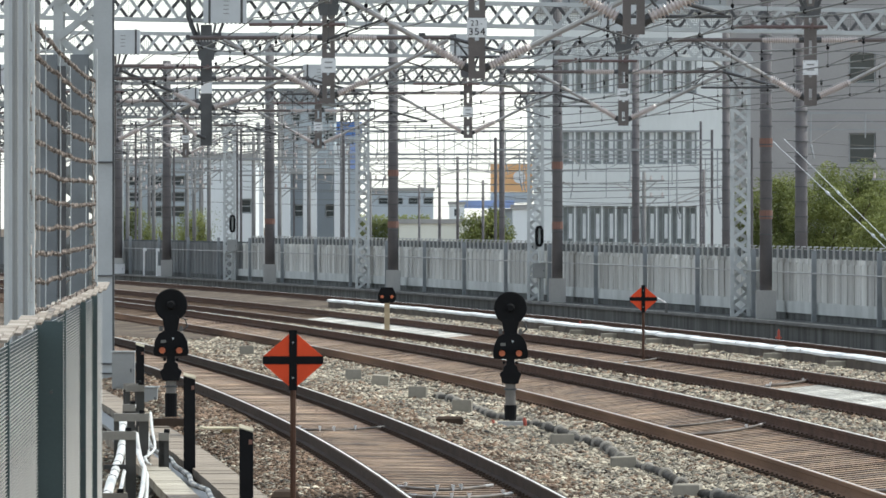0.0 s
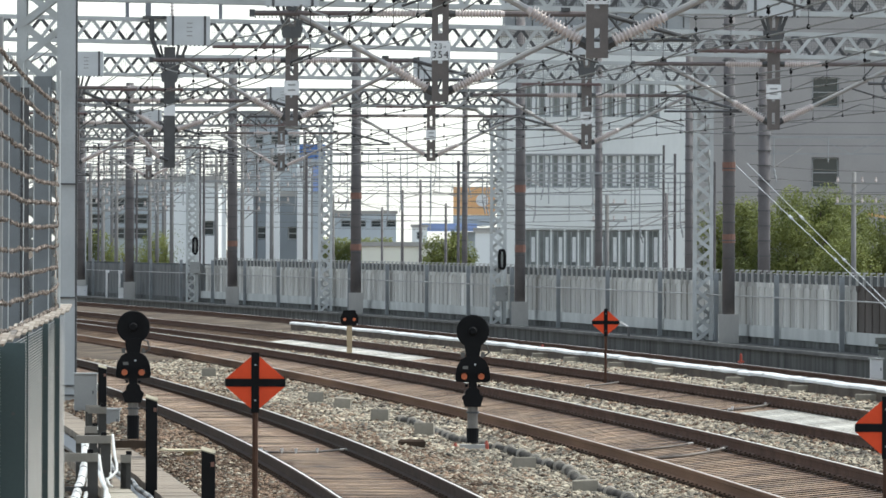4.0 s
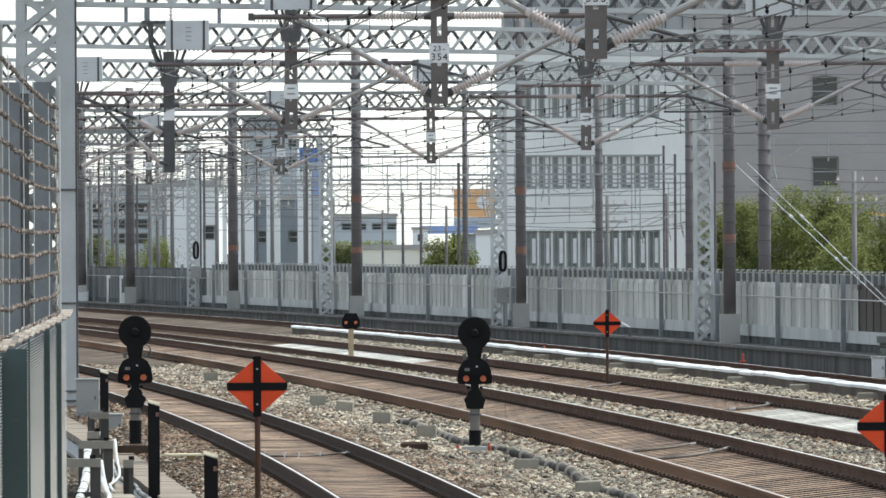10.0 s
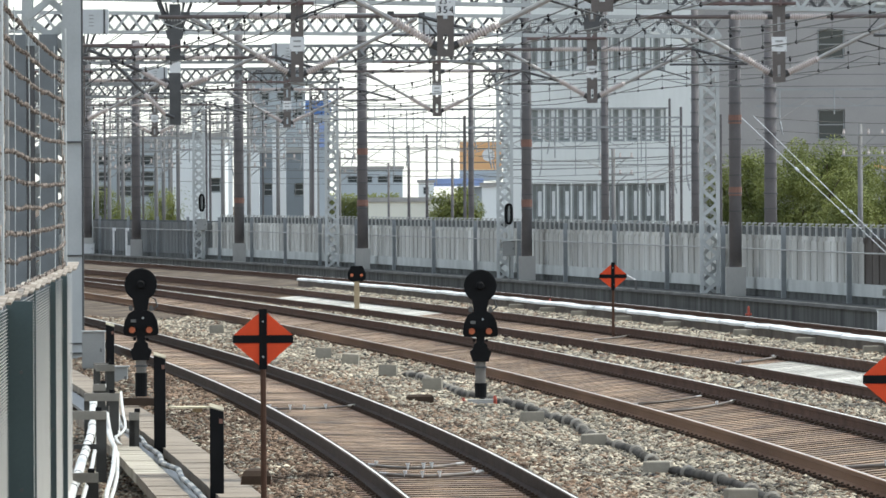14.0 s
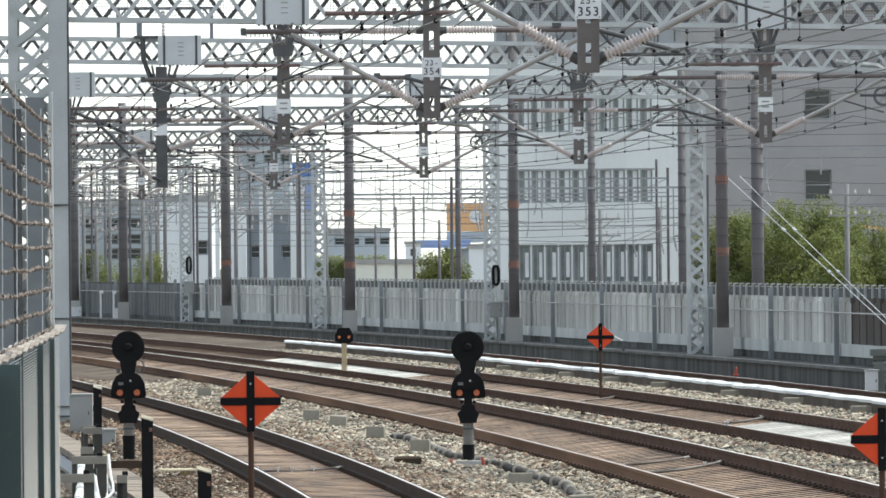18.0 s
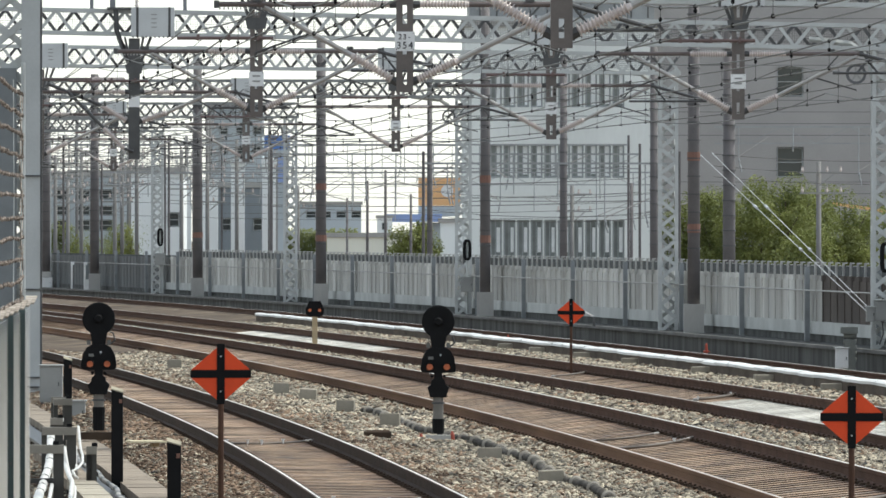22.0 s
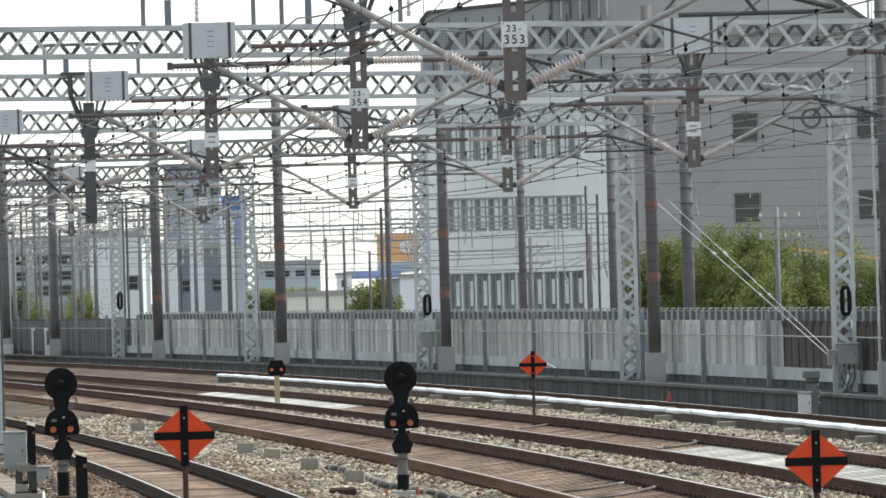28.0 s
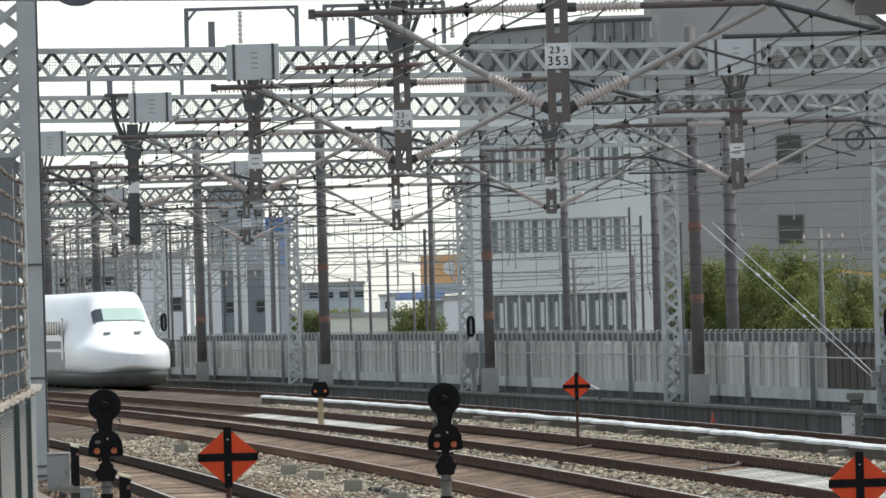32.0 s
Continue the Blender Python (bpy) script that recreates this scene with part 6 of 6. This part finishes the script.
def make_pulley(x, y, z, r):
    p = thing("tension_pulley", x, y, z, label="round grey tension pulley hanging among the wires", category="pulley", group="tension pulleys")
    rim = [[(a * math.cos(q), b, a * math.sin(q)) for a, b in ((r * 0.74, -0.05), (r, -0.06), (r * 0.92, 0.0), (r, 0.06), (r * 0.74, 0.05))] for q in [math.tau * k / 32 for k in range(33)]]
    part("wheel_rim", Shape().strip(rim, caps=False), DARK_AND_SHADE_STEEL, p)
    if r > 0.3:
        part("wheel_cover", Shape().lathe((0, -0.04, 0), (0, 0.04, 0), [(0, r * 0.9), (0.5, r * 0.94), (1, r * 0.9)], 32), COVER_BROWN, p, "dark brown disc cover")
    for k in range(5):
        q = 0.4 + math.tau * k / 5
        part("spoke", Shape().bar((0, 0, 0), (r * 0.78 * math.cos(q), 0, r * 0.78 * math.sin(q)), r * 0.16, 0.04), GREY_PAINT, p)
    part("hub", Shape().tube((0, -0.09, 0), (0, 0.09, 0), r * 0.25, 12), GREY_PAINT, p)
    part("yoke", Shape().bar((0, -0.08, 0), (r * 1.1, -0.08, r * 1.3), 0.05).bar((r * 1.1, -0.08, r * 1.3), (r * 1.1, 0.0, r * 2.2), 0.04), DARK_STEEL, p)


make_pulley(10.2, 190, 5.94, 0.214)
make_pulley(2.24, 260, 5.94, 0.195)
make_pulley(-3.12, 290, 5.74, 0.17)
make_pulley(-3.19, 100, 6.42, 0.35)


# ---- frames standing on the beams ----
FRAME = material("blue_grey_frame_steel", (0.2, 0.205, 0.22), 0.6, 0.3, 0.25, 3.0)


def make_frame(x0, x1, y, h, hang=()):
    z = BEAM_Z + BEAM_H + (0.045 if h > 0.5 else -0.04)
    f = thing("feeder_gantry", (x0 + x1) / 2, y, z, label="grey steel frame on a portal beam with hanging insulators", category="gantry", group="gantries on the beams")
    w = (x1 - x0) / 2
    for s in (-1, 1):
        part("upright", Shape().box(s * w, 0, h / 2, 0.08, 0.08, h), FRAME, f)
        part("knee", Shape().bar((s * w, 0, h - 0.22), (s * (w - 0.18), 0, h), 0.045), FRAME, f)
    part("cross_bar", Shape().box(0, 0, h, 2 * w + 0.07, 0.07, 0.06), FRAME, f)
    for t in hang:
        sh = Shape()
        insulator(sh, (t - (x0 + x1) / 2, 0, h - 0.05), (t - (x0 + x1) / 2, 0, h - 0.62), 0.05, 6)
        part("insulator", sh, PORCELAIN, f, "hanging string insulator", True)
    part("mast_stub", Shape().box(-w * 0.55, 0, 0.25, 0.12, 0.1, 0.5), FRAME, f)


make_frame(-3.18, -1.23, 160, 0.72, (-2.23,))
make_frame(-1.23 + 0.5, -1.23 + 2.6, 160, 0.72, (1.52,))
make_frame(-0.93, 0.78, 119.4, 0.26, ())
make_frame(-6.02, -4.01, 195, 0.731, (-5.05,))


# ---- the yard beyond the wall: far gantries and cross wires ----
# greys of yard steel and poles include painted distance haze
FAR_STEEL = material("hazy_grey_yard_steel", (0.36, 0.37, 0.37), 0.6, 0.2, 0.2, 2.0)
YARD_POLE = material("hazed_grey_yard_pole", (0.19, 0.185, 0.18), 0.75, 0.0, 0.25, 1.5)

def make_far_gantry(x0, x1, y, z, posts, double=True):
    g = thing("far_gantry", x0, y, -3, label="pale thin gantry of the yard beyond the wall", category="gantry", group="far gantries")
    w, h = x1 - x0, z + 3
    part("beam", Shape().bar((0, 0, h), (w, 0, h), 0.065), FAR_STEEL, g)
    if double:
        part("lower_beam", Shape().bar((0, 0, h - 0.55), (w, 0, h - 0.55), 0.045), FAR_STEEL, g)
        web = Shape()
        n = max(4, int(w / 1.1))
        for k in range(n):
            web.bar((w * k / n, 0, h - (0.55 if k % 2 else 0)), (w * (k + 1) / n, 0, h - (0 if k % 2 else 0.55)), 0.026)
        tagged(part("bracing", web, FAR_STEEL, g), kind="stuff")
    for p in posts:
        part("post", Shape().tube((p - x0, 0, 0), (p - x0, 0, h + 0.4), 0.05, 8), DARK_POLE, g)
    for j in range(3):
        zz = h - 0.9 - j * random.uniform(0.35, 0.75)
        part("span_wire", Shape().line([(w * t / 8, 0.12, zz - 0.25 * 4 * (t / 8) * (1 - t / 8)) for t in range(9)], 0.009, 4), WIRE, g)
    k = 0.8
    while k < w:
        r = random.random()
        drop = random.uniform(0.8, 2.2)
        part("hanger", Shape().tube((k, 0, h), (k, 0, h - drop), 0.022, 6), FAR_STEEL, g)
        if r < 0.6:
            s = random.choice((-1, 1))
            part("bracket", Shape().tube((k, 0, h - drop), (k + s * random.uniform(0.9, 1.6), 0, h - drop + random.uniform(0.3, 0.8)), 0.022, 6), PALE_PIPE, g)
            part("insulator", Shape().lathe((k, 0, h - drop - 0.02), (k + s * 0.1, 0, h - drop - 0.5), [(0, 0.02), (0.2, 0.045), (0.4, 0.02), (0.6, 0.045), (0.8, 0.02), (1, 0.03)], 7), FAR_STEEL, g)
        k += random.uniform(1.2, 2.4)


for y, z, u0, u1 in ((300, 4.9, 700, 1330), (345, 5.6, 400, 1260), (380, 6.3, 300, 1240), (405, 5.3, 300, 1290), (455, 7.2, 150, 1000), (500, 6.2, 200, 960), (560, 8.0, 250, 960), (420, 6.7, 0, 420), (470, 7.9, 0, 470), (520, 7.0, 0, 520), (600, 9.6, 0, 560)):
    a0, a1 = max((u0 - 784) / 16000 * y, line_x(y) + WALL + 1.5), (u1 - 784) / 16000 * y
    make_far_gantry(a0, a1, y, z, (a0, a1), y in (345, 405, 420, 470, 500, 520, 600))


make_far_gantry(11.4, 21.49, 300, 6.12, (11.79, 21.39))
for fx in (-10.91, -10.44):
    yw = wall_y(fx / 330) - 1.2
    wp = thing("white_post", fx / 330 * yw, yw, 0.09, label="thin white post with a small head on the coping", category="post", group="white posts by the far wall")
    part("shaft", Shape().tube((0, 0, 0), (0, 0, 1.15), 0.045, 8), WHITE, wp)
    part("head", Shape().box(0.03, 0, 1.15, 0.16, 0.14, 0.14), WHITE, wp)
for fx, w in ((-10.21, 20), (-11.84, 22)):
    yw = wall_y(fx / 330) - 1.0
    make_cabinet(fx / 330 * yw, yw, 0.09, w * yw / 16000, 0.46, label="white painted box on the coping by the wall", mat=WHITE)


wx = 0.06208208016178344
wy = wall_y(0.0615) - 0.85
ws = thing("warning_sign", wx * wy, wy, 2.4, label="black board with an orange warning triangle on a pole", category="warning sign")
part("board", Shape().box(0, 0, 0.16, 0.24, 0.02, 0.34), BLACK, ws)
part("triangle", Shape().prism([(-0.09, 0.1), (0.09, 0.1), (0, 0.27)], -0.02, -0.012), BILLBOARD, ws, "orange triangle")
part("plate", Shape().box(0, 0, -0.12, 0.2, 0.02, 0.18), BANDS, ws, "dull orange plate")
part("bracket", Shape().box(0, 0.06, 0.1, 0.1, 0.12, 0.05), DARK_STEEL, ws)
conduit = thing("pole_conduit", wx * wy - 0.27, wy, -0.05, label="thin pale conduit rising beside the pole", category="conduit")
part("pipe", Shape().tube((0, 0, 0), (-0.06, 0, 8.5), 0.03, 8), GALV, conduit)
for k in range(5):
    part("clip", Shape().box(0.05, 0.05, 1.0 + 1.3 * k, 0.2, 0.06, 0.05), DARK_STEEL, conduit)


def make_yard_pole(x, y, top, arms):
    """A thin pole of the far yard with short cross arms and pin insulators."""
    p = thing("yard_pole", x, y, -3, label="thin grey brown pole with short arms in the far yard", category="pole", group="poles of the far yard")
    part("shaft", Shape().tube((0, 0, 0), (0, 0, top + 3), 0.11, 8, 0.085), YARD_POLE, p, "", True)
    for k in range(arms):
        z = top + 2.6 - 0.75 * k
        part("arm", Shape().bar((-0.7, -0.14, z), (0.9, -0.14, z), 0.07), GREY_PAINT, p)
        for u in (-0.6, 0.3, 0.8):
            part("insulator", Shape().lathe((u, -0.14, z), (u, -0.14, z + 0.22), [(0, 0.03), (0.4, 0.06), (0.7, 0.035), (1, 0.05)], 7), PORCELAIN, p)
        part("arm_brace", Shape().bar((0.6, -0.14, z), (0, -0.14, z - 0.5), 0.045), GREY_PAINT, p)


for x, y, top, arms in ((16.35, 330, 5.2, 2), (8.9, 400, 4.7, 2), (-15.0, 430, 6.3, 3), (-14.74, 440, 5.2, 2), (-14.24, 445, 6.8, 4), (-12.46, 440, 6.0, 3), (-12.38, 450, 7.0, 4), (-9.11, 435, 6.6, 3), (-7.95, 440, 6.0, 3), (-3.71, 460, 5.0, 2),
                         (-18.6, 440, 7.6, 4), (-17.4, 470, 6.4, 3), (-16.3, 455, 8.2, 5), (-13.4, 500, 7.4, 4), (-11.6, 448, 8.4, 5), (-10.3, 505, 8.0, 4), (-8.5, 470, 8.6, 5), (-6.6, 445, 7.2, 4), (-5.6, 500, 8.8, 4), (-16.9, 520, 9.2, 5), (-14.1, 530, 9.6, 5), (-9.6, 540, 10.0, 5)):
    make_yard_pole(x, y, top, arms)


rod = thing("white_rod", 5.36, 228, 0.63, label="short white rod leaning on the coping", category="rod")
part("shaft", Shape().tube((0, 0, 0), (0.257, 0.1, -0.142), 0.02, 8), WHITE, rod)
part("foot", Shape().box(0.271, 0.1, -0.271, 0.07, 0.1, 0.25), DARK_STEEL, rod)


orange = thing("orange_pipe_bridge", 20.91, 410, 3.93, label="orange painted pipe rail in front of the grey block", category="pipe")
part("pipe", Shape().bar((0, 0, 0), (7.5, 0, -1.05), 0.14), BILLBOARD, orange)
for k in range(4):
    part("post", Shape().box(0.6 + k * 2, 0, -3.21 - 0.06 - 0.14 * k, 0.12, 0.12, 6.43 - 0.28 * k), DARK_STEEL, orange)


# ---- the train ----
def make_train():
    tr = thing("bullet_train", 0, 0, 0, label="white high speed train with a long rounded nose and blue stripe", category="train")
    body_white = material("glossy_white_train_paint", (0.93, 0.93, 0.92), 0.3, 0.0, 0.03, 1.0)
    under = material("dark_grey_train_skirt", (0.085, 0.085, 0.08), 0.65, 0.0, 0.3, 1.0)
    blue = material("train_blue_stripe", (0.02, 0.04, 0.11), 0.35, 0.0, 0.1, 2.0)
    side_grey = material("train_side_grey", (0.3, 0.305, 0.31), 0.5, 0.0, 0.15, 1.0)
    # pale green base colour stands in for the sky mirrored in the glass
    glassy = material("train_windscreen", (0.5, 0.63, 0.57), 0.12, 0.0, 0.1, 1.0)

    def ease(t):
        t = max(0.0, min(1.0, t))
        return t * t * (3 - 2 * t)

    def heights(u):
        """Top of the shoulders and of the cab's hump, u metres behind the tip."""
        nose = 1.25 + 0.62 * min(1.0, u / 2.6) ** 0.55
        return nose + 1.4 * ease((u - 4.5) / 7.0), nose + 1.73 * ease((u - 3.0) / 4.6)

    def ring(u, n=56):
        """Cross-section: wide low shoulders, with the cab rising in the middle."""
        half = 1.68 * (1 - (1 - min(1, u / 4.2)) ** 2.6) ** 0.5
        side, mid = heights(u)
        lo = 0.9 - 0.36 * min(1, u / 1.0) ** 0.5
        out = []
        for i in range(n):
            a = math.tau * i / n
            c, s = math.cos(a), math.sin(a)
            x = half * math.copysign(abs(c) ** 0.5, c)
            v = abs(x) / max(half, 0.01)
            top = side + (mid - side) * (1 - ease((v - 0.5) / 0.45))
            belt = 0.95
            z = belt + (top - belt) * abs(s) ** 0.55 if s >= 0 else belt - (belt - lo) * abs(s) ** 0.4
            out.append((x, u, z))
        return out

    us = [0.01, 0.05, 0.12, 0.25, 0.45, 0.7, 1.0, 1.4, 1.9, 2.5, 3.0, 3.4, 3.8, 4.2, 4.6, 5.0, 5.4, 5.8, 6.2, 6.6, 7.0, 7.4, 8.0, 9.0, 10.0, 11.0, 11.5, 12, 18, 26.8]
    rings = [ring(u) for u in us]
    part("lead_car_body", Shape().strip(rings), body_white, tr, "", True)
    skirt = Shape().strip([[(side * w * f, y + (1 - f) * 1.2, z) for side, f, z in ((-1, 0.74, 0.1), (1, 0.74, 0.1), (1, 0.86, 0.16), (1, 0.94, 0.28), (1, 0.985, 0.44), (1, 1.0, 0.62), (-1, 1.0, 0.62), (-1, 0.985, 0.44), (-1, 0.94, 0.28), (-1, 0.86, 0.16))]
                           for y, w in ((0.2, 0.3), (0.32, 0.62), (0.55, 0.9), (0.9, 1.13), (1.4, 1.32), (2.2, 1.48), (3.2, 1.58), (5, 1.64), (26.8, 1.64))])
    part("skirt", skirt, under, tr, "grey underfloor skirt", True)
    part("blue_stripe", Shape().strip([[(s, y, z) for s, z in ((-1.694, 1.5), (-1.66, 1.5), (-1.66, 1.8), (-1.694, 1.8))] for y in (9.6, 26.7)]), blue, tr)
    part("blue_stripe", Shape().strip([[(s, y, z) for s, z in ((1.694, 1.5), (1.66, 1.5), (1.66, 1.8), (1.694, 1.8))] for y in (9.6, 26.7)]), blue, tr)
    part("grey_stripe", Shape().strip([[(s, y, z) for s, z in ((-1.694, 0.75), (-1.66, 0.75), (-1.66, 1.38), (-1.694, 1.38))] for y in (9.0, 26.7)]), side_grey, tr)
    # windscreen wrapped over the hump
    scr = Shape()
    rows_ = []
    for u in (4.9, 5.1, 5.3, 5.5, 5.7, 5.85):
        rg = [p for p in ring(u, 240) if p[2] > 1.9]
        rg.sort(key=lambda p: p[0])
        xs, zs = [p[0] for p in rg], [p[2] for p in rg]
        rows_.append([(x, u - 0.03, float(np.interp(x, xs, zs)) + 0.025) for x in [-0.98 + 0.098 * k for k in range(21)]])
    scr.strip([r[4:] for r in rows_[:-1]], closed=False)
    part("windscreen", scr, glassy, tr, "pale windscreen with its reflection painted in", True)
    part("quarter_window", Shape().strip([r[:5] for r in rows_[:-1]], closed=False), GLASS, tr, "dark quarter window", True)
    for s in (-1, 1):
        door = part("crew_door", Shape().box(s * 1.684, 9.8, 1.85, 0.03, 0.75, 1.6), side_grey, tr)
        part("door_leaf", Shape().box(s * 1.687, 9.8, 1.85, 0.03, 0.66, 1.54), body_white, door)
        part("door_window", Shape().box(s * 1.702, 9.8, 2.2, 0.02, 0.3, 0.45), GLASS, door)
        for k in range(14):
            part("side_window", Shape().box(s * 1.686, 11.2 + k * 1.04, 2.28, 0.03, 0.55, 0.5), GLASS, tr)
        part("headlamp", Shape().box(s * 0.56, 3.85, 2.08, 0.24, 0.3, 0.06), GALV, tr)
    car2 = Shape().strip([[(x, y, z) for x, z in ((-1.6, 0.3), (1.6, 0.3), (1.68, 1.0), (1.66, 2.6), (1.3, 3.4), (0.6, 3.6), (-0.6, 3.6), (-1.3, 3.4), (-1.66, 2.6), (-1.68, 1.0))] for y in (27.4, 52)])
    part("second_car_body", car2, body_white, tr)
    for u in (4.6, 7.1, 20.4, 22.9):
        for s, low in ((-1, -0.09), (1, 0.075)):
            part("wheel", Shape().lathe((s * 0.72 - 0.06, u, low + 0.43), (s * 0.72 + 0.06, u, low + 0.43), [(0, 0.4), (0.1, 0.43), (0.9, 0.43), (1, 0.4)], 24), DARK_STEEL, tr)
    part("gangway", Shape().box(0, 27.1, 1.9, 2.6, 0.8, 2.8), DARK_STEEL, tr)
    return tr


TRAIN = make_train()


# ---- what moves ----
def motions():
    rows = []
    for k in list(range(0, 24)) + [24 + 0.5 * j for j in range(17)]:
        back = 32 - k
        near = min(back, 8)                       # braking towards the station
        y = 329.5 + 11.0 * near + 0.775 * near * near + 23.4 * (back - near)
        x = rail_x(3, y) + GAUGE / 2
        rows.append((float(k), pose(x, y, 0.03, 0, 0, math.degrees(line_turn(y + 10)))))
    walk(TRAIN, rows)


motions()
